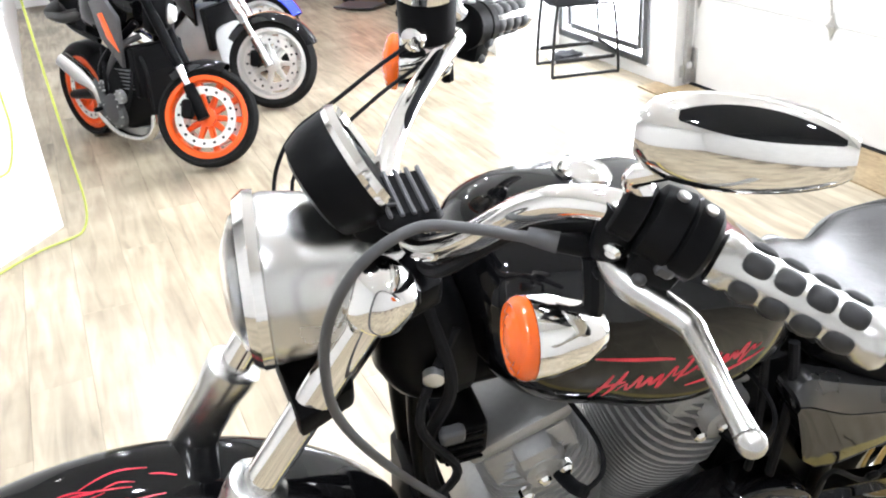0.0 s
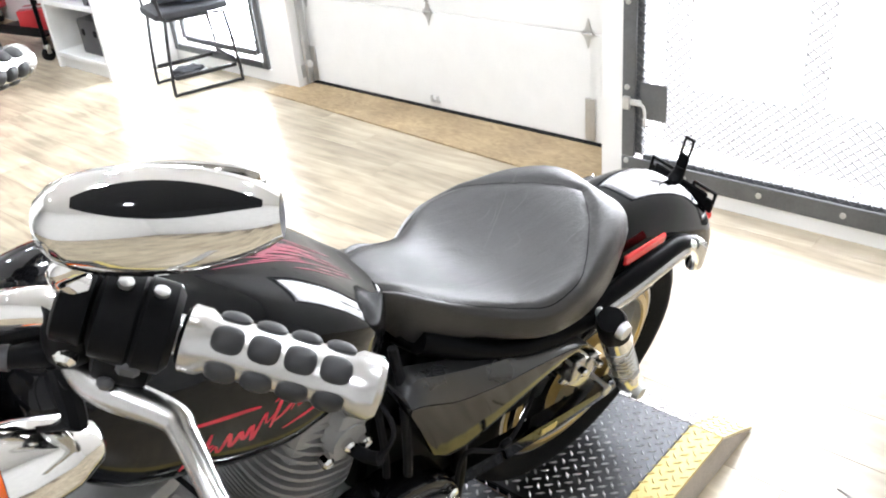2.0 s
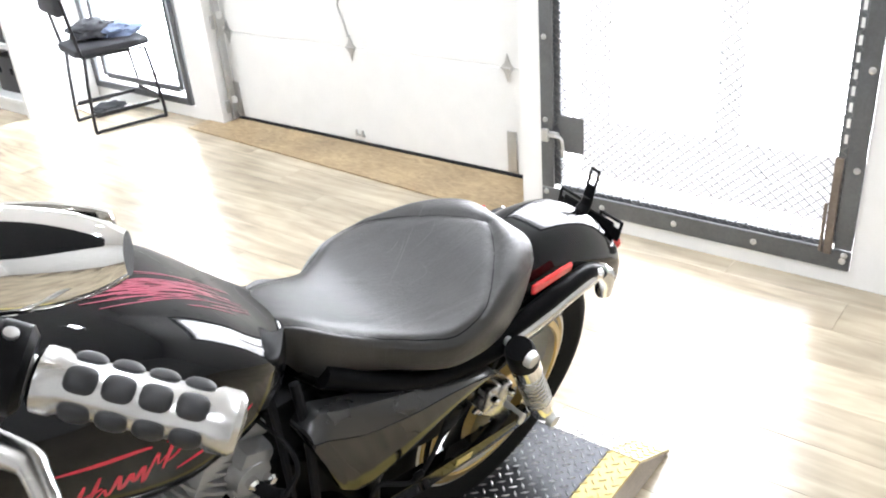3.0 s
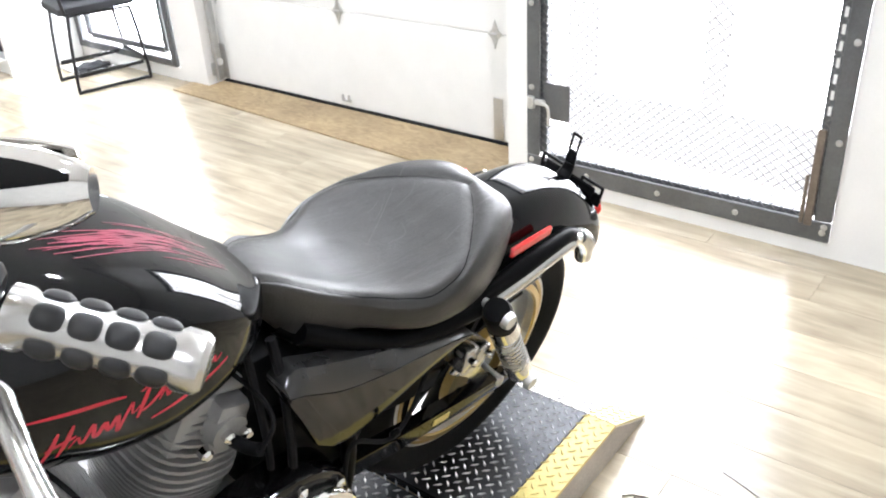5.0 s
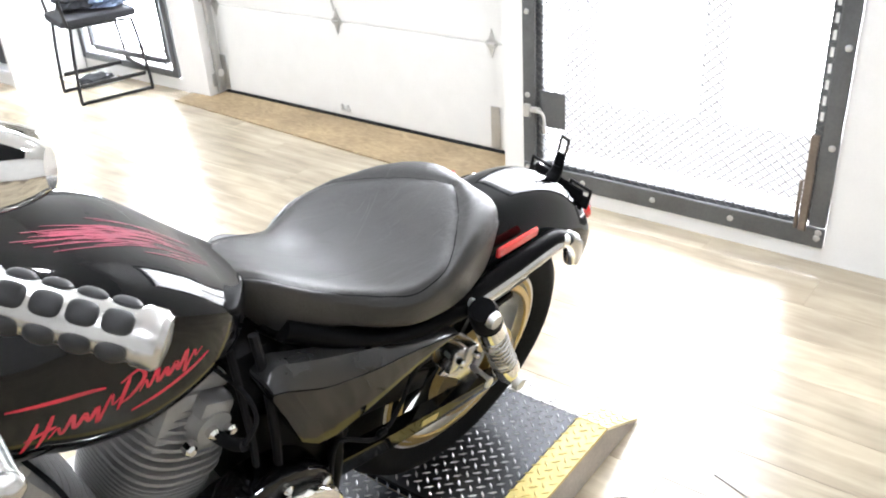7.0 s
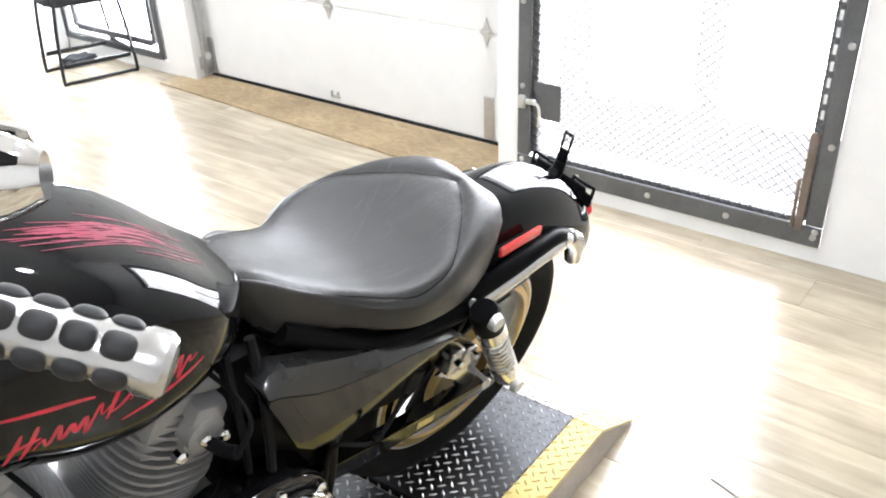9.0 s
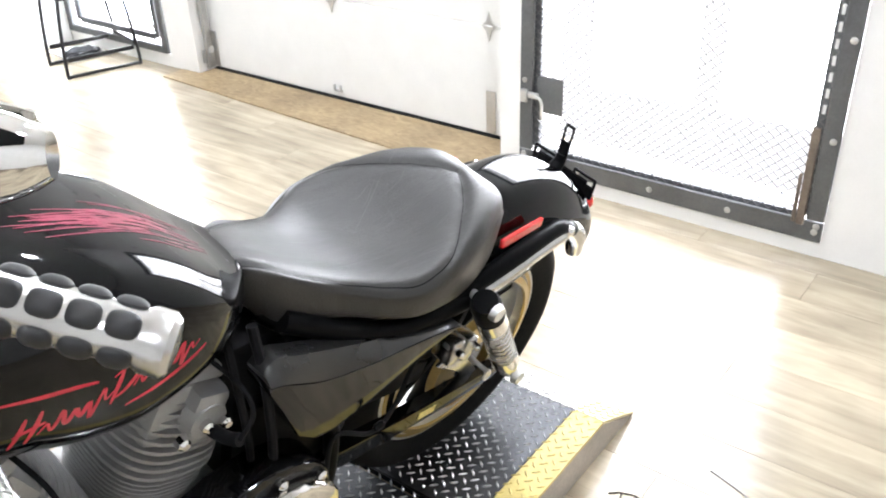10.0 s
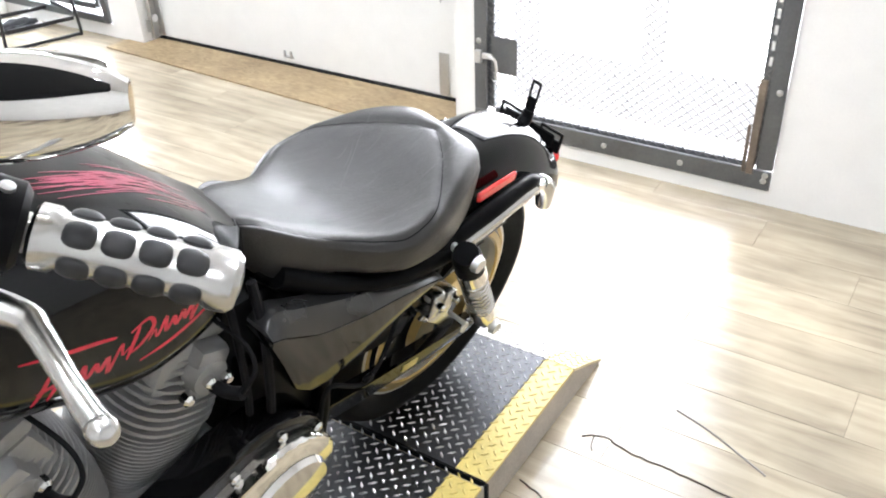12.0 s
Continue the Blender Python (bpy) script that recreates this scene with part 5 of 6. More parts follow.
def brush(name, strokes, tree, axis, parent, width, material=SCRIPT_RED, lift=0.0004):
    """Strokes in the two other axes, dropped on the surface along the axis."""
    i = "xyz".index(axis)
    d = Vector([-1.0 if k == i else 0.0 for k in range(3)])
    for st in strokes:
        pts = []
        for p in smooth_path([Vector((a, b, 0)) for a, b in st], 5):
            o = [p.x, p.y]
            o.insert(i, 2.0)
            hit, nor, _, _ = tree.ray_cast(Vector(o), d)
            if hit is not None:
                pts.append((hit + nor * lift, nor))
        if len(pts) < 3:
            continue
        bm = bmesh.new()
        lo, hi = [], []
        for k, (p, n) in enumerate(pts):
            t = (pts[min(k + 1, len(pts) - 1)][0] - pts[max(k - 1, 0)][0]).normalized()
            s = n.cross(t).normalized()
            w = width * (0.35 + 0.65 * math.sin(math.pi * (k + 0.5) / len(pts)))
            lo.append(bm.verts.new(p - s * w))
            hi.append(bm.verts.new(p + s * w))
        for k in range(len(pts) - 1):
            bm.faces.new((lo[k], lo[k + 1], hi[k + 1], hi[k]))
        part(name, bm, material, parent)


rs = random.Random(12)
tree = surface_tree(tank)
side = []


def script_point(u, dz):
    """Along the slanting line of the lettering, dz above it."""
    return (0.972 - 0.205 * u - 0.32 * dz, 0.858 + 0.012 * u + dz)


for u0, u1, n in ((0.10, 0.46, 5), (0.60, 0.98, 6)):
    wave = []
    for k in range(n):
        a, b = u0 + (u1 - u0) * k / n, (u1 - u0) / n
        tall = 0.021 if k % 3 == 1 else 0.013
        wave += [script_point(a, 0.001), script_point(a + b * 0.45, tall), script_point(a + b * 0.72, 0.004 if k != n - 2 else -0.010)]
    side.append(wave + [script_point(u1 + 0.02, 0.010)])
for u0, hgt in ((0.0, 0.034), (0.075, 0.036), (0.50, 0.033)):
    side.append([script_point(u0 - 0.02, -0.008), script_point(u0, hgt * 0.5), script_point(u0 + 0.012, hgt)])
side.append([script_point(-0.03, 0.012), script_point(0.05, 0.015), script_point(0.12, 0.017)])
side.append([script_point(0.46, 0.030), script_point(0.56, 0.036), script_point(0.61, 0.020), script_point(0.55, 0.003), script_point(0.49, -0.001)])
side.append([(0.985, 0.925), (0.945, 0.915), (0.905, 0.905), (0.885, 0.898)])
side.append([(0.86, 0.842), (0.82, 0.846), (0.78, 0.856), (0.755, 0.866)])
brush("script_stroke", side, tree, "y", tank, 0.0029)
top = []
for k in range(48):
    x0, y0 = rs.uniform(0.675, 0.81), rs.gauss(0.018, 0.016)
    L = rs.uniform(0.05, 0.12)
    lean = rs.uniform(-0.010, 0.010)
    top.append([(x0, y0), (x0 + L * 0.5, y0 + lean * 0.6), (x0 + L, y0 + lean)])
brush("pinstripe", top, tree, "z", tank, 0.0012, SOFT_RED)

stree = surface_tree(seat)
brush("seat_seam", [[(a, SEAT_Y + sg * b) for a, b in SEAM] for sg in (1, -1)], stree, "z", seat, 0.0010, BLACK_PLASTIC, 0.0011)
brush("scuff", [[(0.277, -0.064), (0.337, -0.030), (0.398, 0.005)], [(0.300, -0.060), (0.325, -0.042), (0.350, -0.030)], [(0.318, -0.004), (0.330, 0.022), (0.368, 0.021)], [(0.310, -0.062), (0.337, -0.052), (0.352, -0.055)], [(0.184, -0.085), (0.230, -0.084), (0.262, -0.070)], [(0.240, -0.050), (0.262, -0.036), (0.300, -0.030)]], stree, "z", seat, 0.0006, SCUFF, 0.0005)
ftree = surface_tree(ffen)
ff = []
for k in range(16):
    x0, y0 = rs.uniform(1.44, 1.58), rs.uniform(-0.01, 0.055)
    L = rs.uniform(0.03, 0.09)
    ff.append([(x0, y0), (x0 + L * 0.5, y0 + rs.uniform(-0.008, 0.008)), (x0 + L, y0 + rs.uniform(-0.012, 0.012))])
brush("script_stroke", ff, ftree, "z", ffen, 0.0013)


# ---- other motorcycles along the wall ----
def parked_bike(name, label, m, style):
    """A parked motorcycle; local x forward, rear axle at the origin's side, wheels on z = 0."""
    t = thing(name, label, "motorcycle", "parked motorcycles", m)
    wb, R, naked = style["base"], style["radius"], style["naked"]
    for nm, cx, wd in (("rear_wheel", 0.0, 0.15), ("front_wheel", wb, 0.10)):
        w = new(nm)
        w.parent = t
        wheel(w, (cx, 0, R), R, wd, R * (0.80 if naked else 0.76), style["spokes"], style["rim"], style["spoke"])
        if naked:
            part("rim_lip", ring_solid([(-wd * 0.40, R * 0.81), (-wd * 0.42, R * 0.73), (-wd * 0.30, R * 0.69), (wd * 0.30, R * 0.69), (wd * 0.42, R * 0.73), (wd * 0.40, R * 0.81)], (cx, 0, R), (0, 1, 0), 48), style["rim"], w)
        for y in (0.055, -0.055) if cx else (-0.06,):
            disc(w, (cx, y, R), R * 0.60, RIM_SILVER, holes=16, th=0.004, inner=R * 0.44)
    top = Vector((wb - 0.33, 0, R + 0.58))
    for y in (0.075, -0.075):
        ax = Vector((wb, y, R))
        tp = Vector((top.x, y, top.z))
        leg = part("fork_leg", tubed([ax + (tp - ax) * 0.38, tp], 0.024, 12, smooth=False), style["fork"], t)
        part("fork_stanchion", tubed([ax + (tp - ax) * 0.22, ax + (tp - ax) * 0.40], 0.017, 12, smooth=False), CHROME, leg)
        part("fork_foot", tubed([ax + Vector((0.0, 0, -0.01)), ax + (tp - ax) * 0.24], [0.03, 0.026], 12, smooth=False), style["slider"], leg)
        part("caliper", boxed(wb - 0.075, y * 1.05, R + 0.03, 0.06, 0.04, 0.09, 0.012), BLACK_PLASTIC, leg)
    part("front_fender", fender_mesh(wb, R, R + 0.03, 0.062, 25 if not naked else 72, 150 if not naked else 135, 0.05), style["fender"], t)
    if not naked:
        part("fender_flame", fender_mesh(wb, R, R + 0.034, 0.045, 60, 118, 0.03), FLAME_PAINT if style["fender"] is BLACK_PAINT else BLUE_PAINT, t, "flame pattern" if style["fender"] is BLACK_PAINT else "")
    bar = [(top.x - 0.16, 0.36, top.z + 0.10), (top.x - 0.06, 0.24, top.z + 0.12), (top.x, 0.08, top.z + 0.06), (top.x, -0.08, top.z + 0.06), (top.x - 0.06, -0.24, top.z + 0.12), (top.x - 0.16, -0.36, top.z + 0.10)]
    part("handlebar", tubed(bar, 0.012, 10), BLACK_FRAME if naked else CHROME, t)
    if naked:
        part("headlamp", lofted([(top.x + 0.02, top.z - 0.20, top.z + 0.02, 0.05), (top.x + 0.07, top.z - 0.22, top.z + 0.03, 0.085), (top.x + 0.13, top.z - 0.18, top.z - 0.02, 0.06)], 16), BLACK_PLASTIC, t)
        part("headlamp_glass", lofted([(top.x + 0.11, top.z - 0.17, top.z - 0.06, 0.03), (top.x + 0.155, top.z - 0.15, top.z - 0.08, 0.035)], 14), WHITE_PLASTIC, t)
    else:
        lp = part("headlamp", lathed([(-0.12, 0.02), (-0.08, 0.07), (0, 0.085), (0.03, 0.088)], (top.x + 0.12, 0, top.z - 0.06), (1, 0, -0.05), 24), style["lamp"], t)
        part("lens", lathed([(0.03, 0.08), (0.05, 0.06), (0.058, 0.005)], (top.x + 0.12, 0, top.z - 0.06), (1, 0, -0.05), 24), WHITE_PLASTIC, lp)
    # body
    part("fuel_tank", lofted([(top.x - 0.05, R + 0.42, R + 0.50, 0.05), (top.x - 0.14, R + 0.36, R + 0.60, 0.13), (top.x - 0.28, R + 0.34, R + 0.62, 0.15), (top.x - 0.42, R + 0.36, R + 0.54, 0.12), (top.x - 0.52, R + 0.40, R + 0.48, 0.07)], 20), style["tank"], t)
    for sg in (1, -1):
        part("tank_shroud", slab([(top.x - 0.02, R + 0.46), (top.x - 0.12, R + 0.56), (top.x - 0.24, R + 0.52), (top.x - 0.20, R + 0.36), (top.x - 0.06, R + 0.22)], "y", sg * 0.135, sg * 0.155, 0.004), style["shroud"], t)
    if naked:
        for sg in (1, -1):
            part("orange_panel", slab([(top.x - 0.05, R + 0.30), (top.x - 0.13, R + 0.48), (top.x - 0.17, R + 0.47), (top.x - 0.13, R + 0.36)], "y", sg * 0.156, sg * 0.162, 0.002), ORANGE, t, "orange side panel")
            part("trellis_tube", tubed([(top.x - 0.02, sg * 0.05, R + 0.36), (wb * 0.55, sg * 0.14, R + 0.30), (wb * 0.38, sg * 0.14, R + 0.10)], 0.016, 8), GREY_PLASTIC, t)
    part("seat", lofted([(top.x - 0.48, R + 0.38, R + 0.46, 0.08), (top.x - 0.60, R + 0.36, R + 0.44, 0.13), (top.x - 0.74, R + 0.38, R + 0.46, 0.13), (0.02, R + 0.42, R + 0.54, 0.10), (-0.16, R + 0.48, R + 0.56, 0.05)], 20), LEATHER, t)
    part("tail", lofted([(0.20, R + 0.30, R + 0.40, 0.09), (0.0, R + 0.36, R + 0.46, 0.08), (-0.20, R + 0.44, R + 0.52, 0.04)], 16), BLACK_PLASTIC, t)
    part("engine_block", lofted([(wb - 0.30, R - 0.02, R + 0.20, 0.11), (wb - 0.42, R - 0.10, R + 0.30, 0.15), (wb * 0.42, R - 0.12, R + 0.26, 0.16), (wb * 0.28, R - 0.06, R + 0.16, 0.12)], 18, 3.5), style["engine"], t)
    for sg in (1, -1):
        part("engine_cover", lathed([(0, 0.085), (0.03 * sg, 0.08), (0.04 * sg, 0.05), (0.042 * sg, 0.004)], (wb * 0.45, sg * 0.145, R + 0.0), (0, 1, 0), 22), GREY_PLASTIC, t)
        part("swingarm", tubed([(wb * 0.33, sg * 0.10, R + 0.05), (wb * 0.16, sg * 0.11, R + 0.03), (-0.03, sg * 0.115, R)], [0.035, 0.03, 0.022], 10), BLACK_FRAME, t)
        part("frame_tube", tubed([(top.x - 0.04, sg * 0.05, R + 0.42), (top.x - 0.22, sg * 0.15, R + 0.24), (wb * 0.33, sg * 0.13, R + 0.08)], 0.02, 10), style["frame"], t)
        part("subframe", tubed([(wb * 0.36, sg * 0.11, R + 0.32), (0.10, sg * 0.10, R + 0.36), (-0.14, sg * 0.06, R + 0.44)], 0.013, 8), style["frame"], t)
    part("radiator", boxed(wb - 0.33, 0, R + 0.20, 0.05, 0.28, 0.24, 0.008, pose(0, 0, 0)), BLACK_PLASTIC, t)
    part("exhaust_pipe", tubed([(wb - 0.36, -0.06, R + 0.10), (wb - 0.33, -0.08, R - 0.06), (wb * 0.58, -0.10, R - 0.145), (wb * 0.40, -0.13, R - 0.14), (wb * 0.26, -0.14, R - 0.05)], 0.022, 12), SATIN_CHROME, t)
    part("silencer", tubed([(wb * 0.28, -0.13, R - 0.05), (wb * 0.27, -0.14, R + 0.07), (0.17, -0.145, R + 0.13), (0.02, -0.15, R + 0.20)], [0.02, 0.024, 0.045, 0.042], 14), style["silencer"], t)
    part("rear_hugger", fender_mesh(0.0, R, R + 0.025, 0.07, 60, 140, 0.04), BLACK_PLASTIC, t)
    for sg in (1, -1):
        part("sidestand" if sg > 0 else "footpeg", tubed([(wb * 0.42, sg * 0.12, R - 0.10), (wb * 0.40, sg * 0.20, 0.02)] if sg > 0 else [(wb * 0.36, sg * 0.12, R), (wb * 0.36, sg * 0.22, R)], 0.012, 8, smooth=False), BLACK_FRAME, t)
    if naked:
        # crowded engine side: covers, bolts, hoses, sump and linkage
        for cx, cz, r, mt in ((wb * 0.47, R - 0.02, 0.075, STEEL_DARK), (wb * 0.36, R - 0.01, 0.045, STEEL_DARK), (wb * 0.54, R + 0.08, 0.035, CASTING), (wb * 0.41, R + 0.12, 0.028, STEEL_DARK)):
            cv = part("case_cover", lathed([(0, r), (-0.018, r * 0.96), (-0.026, r * 0.7), (-0.027, r * 0.2), (-0.031, 0.004)], (cx, -0.155, cz), (0, 1, 0), 22), mt, t)
            for k in range(7):
                a = 2 * math.pi * k / 7
                part("bolt", lathed([(0, 0.005), (-0.007, 0.005), (-0.009, 0.002)], (cx + r * 0.86 * math.cos(a), -0.175, cz + r * 0.86 * math.sin(a)), (0, 1, 0), 6), ZINC, cv)
        for k in range(6):
            part("cylinder_rib", boxed(wb * 0.56, -0.02, R + 0.12 + 0.018 * k, 0.13, 0.26, 0.006, 0.002), STEEL_DARK, t)
        part("sump", slab([(wb * 0.34, R - 0.12), (wb * 0.38, R - 0.17), (wb * 0.58, R - 0.17), (wb * 0.62, R - 0.08)], "y", -0.11, 0.11, 0.01), CASTING, t)
        for pts in ([(wb * 0.60, -0.10, R + 0.26), (wb * 0.66, -0.16, R + 0.16), (wb * 0.58, -0.17, R + 0.02)], [(wb * 0.40, -0.13, R + 0.30), (wb * 0.46, -0.18, R + 0.18), (wb * 0.40, -0.16, R + 0.06)], [(wb * 0.62, -0.08, R + 0.30), (wb * 0.74, -0.12, R + 0.22), (wb * 0.70, -0.10, R + 0.02)]):
            part("hose", tubed(pts, 0.009, 8), RUBBER_SEAL, t)
        part("heel_guard", slab([(wb * 0.20, R + 0.06), (wb * 0.30, R + 0.14), (wb * 0.36, R + 0.06), (wb * 0.30, R - 0.02)], "y", -0.15, -0.142, 0.003), STEEL_DARK, t)
        part("shock_absorber", tubed([(wb * 0.26, 0.0, R + 0.06), (wb * 0.32, 0.0, R + 0.30)], 0.028, 10, smooth=False), ORANGE, t)
    # handlebar turned to the stop on the side stand
    if style["steer"]:
        ax = (Vector((wb, 0, R)) - top).normalized()
        turn = Matrix.Translation(top) @ Matrix.Rotation(radians(-style["steer"]), 4, ax) @ Matrix.Translation(-top)
        for ch in t.children:
            if ch.name.split(".")[0] in ("front_wheel", "fork_leg", "front_fender", "fender_flame", "handlebar", "headlamp", "headlamp_glass"):
                ch.matrix_local = turn
    return t


YAW = -60.0
parked_bike("motorcycle", "black naked street motorcycle with bright orange wheels, parked by the wall", pose(-1.33, 4.0, 0.0, -1, 0, -63.5), dict(base=0.965, radius=0.238, naked=True, steer=44, spokes=10, rim=ORANGE, spoke=ORANGE, fork=BLACK_FRAME, slider=BLACK_FRAME, fender=BLACK_PAINT, tank=BLACK_PAINT, shroud=GREY_PLASTIC, engine=BLACK_PLASTIC, frame=BLACK_FRAME, silencer=SATIN_CHROME, lamp=BLACK_PLASTIC))
parked_bike("motorcycle", "silver-wheeled cruiser with flame-painted front fender, parked in a row", pose(-0.95, 4.86, 0.0, 4, 0, YAW), dict(base=1.15, radius=0.25, naked=False, steer=36, spokes=7, rim=RIM_SILVER, spoke=RIM_SILVER, fork=SATIN_CHROME, slider=SATIN_CHROME, fender=BLACK_PAINT, tank=BLACK_PAINT, shroud=BLACK_PAINT, engine=CASTING, frame=BLACK_FRAME, silencer=CHROME, lamp=BLACK_PAINT))
parked_bike("motorcycle", "blue motorcycle with silver wheels at the far end of the row", pose(-0.80, 5.66, 0.0, 4, 0, YAW), dict(base=1.15, radius=0.25, naked=False, steer=36, spokes=9, rim=RIM_SILVER, spoke=RIM_SILVER, fork=CHROME, slider=SATIN_CHROME, fender=BLUE_PAINT, tank=BLUE_PAINT, shroud=BLUE_PAINT, engine=CASTING, frame=BLACK_FRAME, silencer=CHROME, lamp=BLUE_PAINT))


# ---- bar stool with clothes ----
def stool():
    t = thing("bar_stool", "black steel sled-base stool with padded seat and back", "stool", m=Matrix.Translation((1.355, 3.472, 0)) @ pose(0, 0, 0, 0, 0, -15))
    w, d = 0.18, 0.165
    for sg in (1, -1):
        part("side_frame", tubed([(-w - 0.05, sg * d, 0.95), (-w - 0.03, sg * d, 0.72), (-w, sg * d, 0.44), (-w + 0.015, sg * d, 0.42), (-w - 0.005, sg * d, 0.25), (-w - 0.02, sg * d, 0.02), (-w + 0.01, sg * d, 0.010), (0, sg * d, 0.010), (w - 0.01, sg * d, 0.010), (w + 0.02, sg * d, 0.02), (w + 0.005, sg * d, 0.25), (w - 0.015, sg * d, 0.41)], 0.009, 8, 5), STOOL_STEEL, t)
        part("rail", tubed([(-w + 0.015, sg * d, 0.415), (w - 0.015, sg * d, 0.41)], 0.007, 8, smooth=False), STOOL_STEEL, t)
        part("footrest", boxed(0, sg * d, 0.100, 2 * w, 0.012, 0.022, 0.003), STOOL_STEEL, t)
    part("footrest", boxed(w + 0.006, 0, 0.125, 0.012, 2 * d, 0.022, 0.003), STOOL_STEEL, t)
    part("seat", lofted([(-0.20, 0.425, 0.44, 0.13), (-0.185, 0.415, 0.465, 0.165), (0.0, 0.412, 0.47, 0.175), (0.185, 0.415, 0.465, 0.165), (0.20, 0.425, 0.44, 0.13)], 24, 5), FABRIC_DARK, t, "dark padded seat")
    part("backrest", boxed(-0.225, 0, 0.74, 0.05, 0.32, 0.20, 0.02, None, 2), FABRIC_DARK, t)


stool()


def heap(name, label, category, c, sx, sy, sz, material, seed):
    bm = bmesh.new()
    bmesh.ops.create_icosphere(bm, subdivisions=4, radius=1.0)
    for v in bm.verts:
        q = v.co.copy()
        r = 1 + 0.35 * noise.noise(q * 2.1 + Vector((seed, 0, 0))) + 0.14 * noise.noise(q * 5.5 + Vector((0, seed, 0)))
        v.co = Vector((c[0] + q.x * sx * r, c[1] + q.y * sy * r, c[2] + max(q.z * sz * r, -sz * 0.2)))
    return tagged(part(name, bm, material), label, category)


heap("jacket", "dark jacket crumpled on the stool seat", "jacket", (1.32, 3.50, 0.505), 0.13, 0.11, 0.07, FABRIC_DARK, 3.0)
heap("jeans", "folded blue denim jeans draped on the stool", "jeans", (1.43, 3.43, 0.495), 0.12, 0.13, 0.05, DENIM, 8.0)
paper = part("paper_sheet", slab([(1.30, 3.62), (1.52, 3.56), (1.56, 3.84), (1.34, 3.92)], "z", 0.003, 0.012), WHITE_PLASTIC)
tagged(paper, "white papers stacked on the floor beneath the stool", "paper")
heap("cloth", "dark rag lying on the floor under the stool", "rag", (1.40, 3.66, 0.028), 0.10, 0.07, 0.03, FABRIC_DARK, 5.0)


# ---- white shelving ----
def shelving():
    t = thing("shelf_unit", "white open shelf unit against the wall", "shelf")
    x0, x1, y0, y1, h = 1.09, 1.56, 4.02, 4.66, 1.9
    for y in (y0, y1):
        part("side_panel", boxed((x0 + x1) / 2, y, h / 2, x1 - x0, 0.03, h, 0.003), WHITE_PLASTIC, t)
    part("back_panel", boxed(x1 - 0.008, (y0 + y1) / 2, h / 2, 0.012, y1 - y0 - 0.032, h, 0), WHITE_PLASTIC, t)
    for z in (0.09, 0.42, 0.75, 1.1, 1.45, 1.88):
        part("shelf", boxed((x0 + x1) / 2 - 0.01, (y0 + y1) / 2, z, x1 - x0 - 0.024, y1 - y0 - 0.034, 0.028, 0.003), WHITE_PLASTIC, t)
    part("plinth", boxed(x0 + 0.04, (y0 + y1) / 2, 0.037, 0.02, y1 - y0 - 0.034, 0.072, 0), WHITE_PLASTIC, t)


shelving()
case = thing("tool_case", "dark grey plastic tool case on the bottom shelf", "case", m=pose(1.24, 4.28, 0.105))
part("shell", boxed(0, 0, 0.11, 0.16, 0.28, 0.22, 0.015, None, 2), GREY_PLASTIC, case)
part("latch", boxed(-0.083, 0.07, 0.14, 0.008, 0.03, 0.04, 0.003), BLACK_PLASTIC, case)
part("latch", boxed(-0.083, -0.07, 0.14, 0.008, 0.03, 0.04, 0.003), BLACK_PLASTIC, case)
part("handle", tubed([(0, -0.06, 0.22), (0, -0.05, 0.245), (0, 0.05, 0.245), (0, 0.06, 0.22)], 0.009, 8), BLACK_PLASTIC, case)
bottle = thing("bottle", "purple plastic bottle on the white shelf", "bottle", m=pose(1.2, 4.42, 0.434))
PURPLE = mat("purple_plastic", (0.16, 0.04, 0.30), 0.35, vary=0.1)
part("body", lathed([(0, 0.03), (0.005, 0.034), (0.12, 0.034), (0.145, 0.014), (0.16, 0.014)], (0, 0, 0), (0, 0, 1), 18), PURPLE, bottle)
part("cap", lathed([(0.16, 0.016), (0.185, 0.016)], (0, 0, 0), (0, 0, 1), 14), WHITE_PLASTIC, bottle)
binder = thing("binder", "dark binder standing on the white shelf", "binder", m=pose(1.22, 4.14, 0.434))
part("cover", boxed(0, 0, 0.14, 0.2, 0.06, 0.28, 0.004), GREY_PLASTIC, binder)


# ---- tool carts at the back ----
def castor(parent, x, y):
    w = part("castor", lathed([(-0.014, 0.034), (-0.016, 0.042), (0.016, 0.042), (0.014, 0.034)], (x, y, 0.042), (0, 1, 0), 18), TYRE, parent)
    part("fork", boxed(x, y, 0.075, 0.03, 0.045, 0.06, 0.006), ZINC, w)


def tool_cabinet(m, label, material):
    t = thing("tool_cabinet", label, "tool cabinet", m=m)
    part("body", boxed(0, 0, 0.50, 0.46, 0.66, 0.78, 0.012), material, t)
    for k in range(5):
        dr = part("drawer", boxed(-0.235, 0, 0.20 + 0.148 * k, 0.014, 0.60, 0.136, 0.004), material, t)
        part("handle", boxed(-0.247, 0, 0.25 + 0.148 * k, 0.012, 0.5, 0.014, 0.004), SATIN_CHROME, dr)
    part("top_tray", boxed(0, 0, 0.905, 0.48, 0.68, 0.028, 0.006), BLACK_PLASTIC, t)
    for sx in (-0.17, 0.17):
        for sy in (-0.26, 0.26):
            castor(t, sx, sy)
    return t


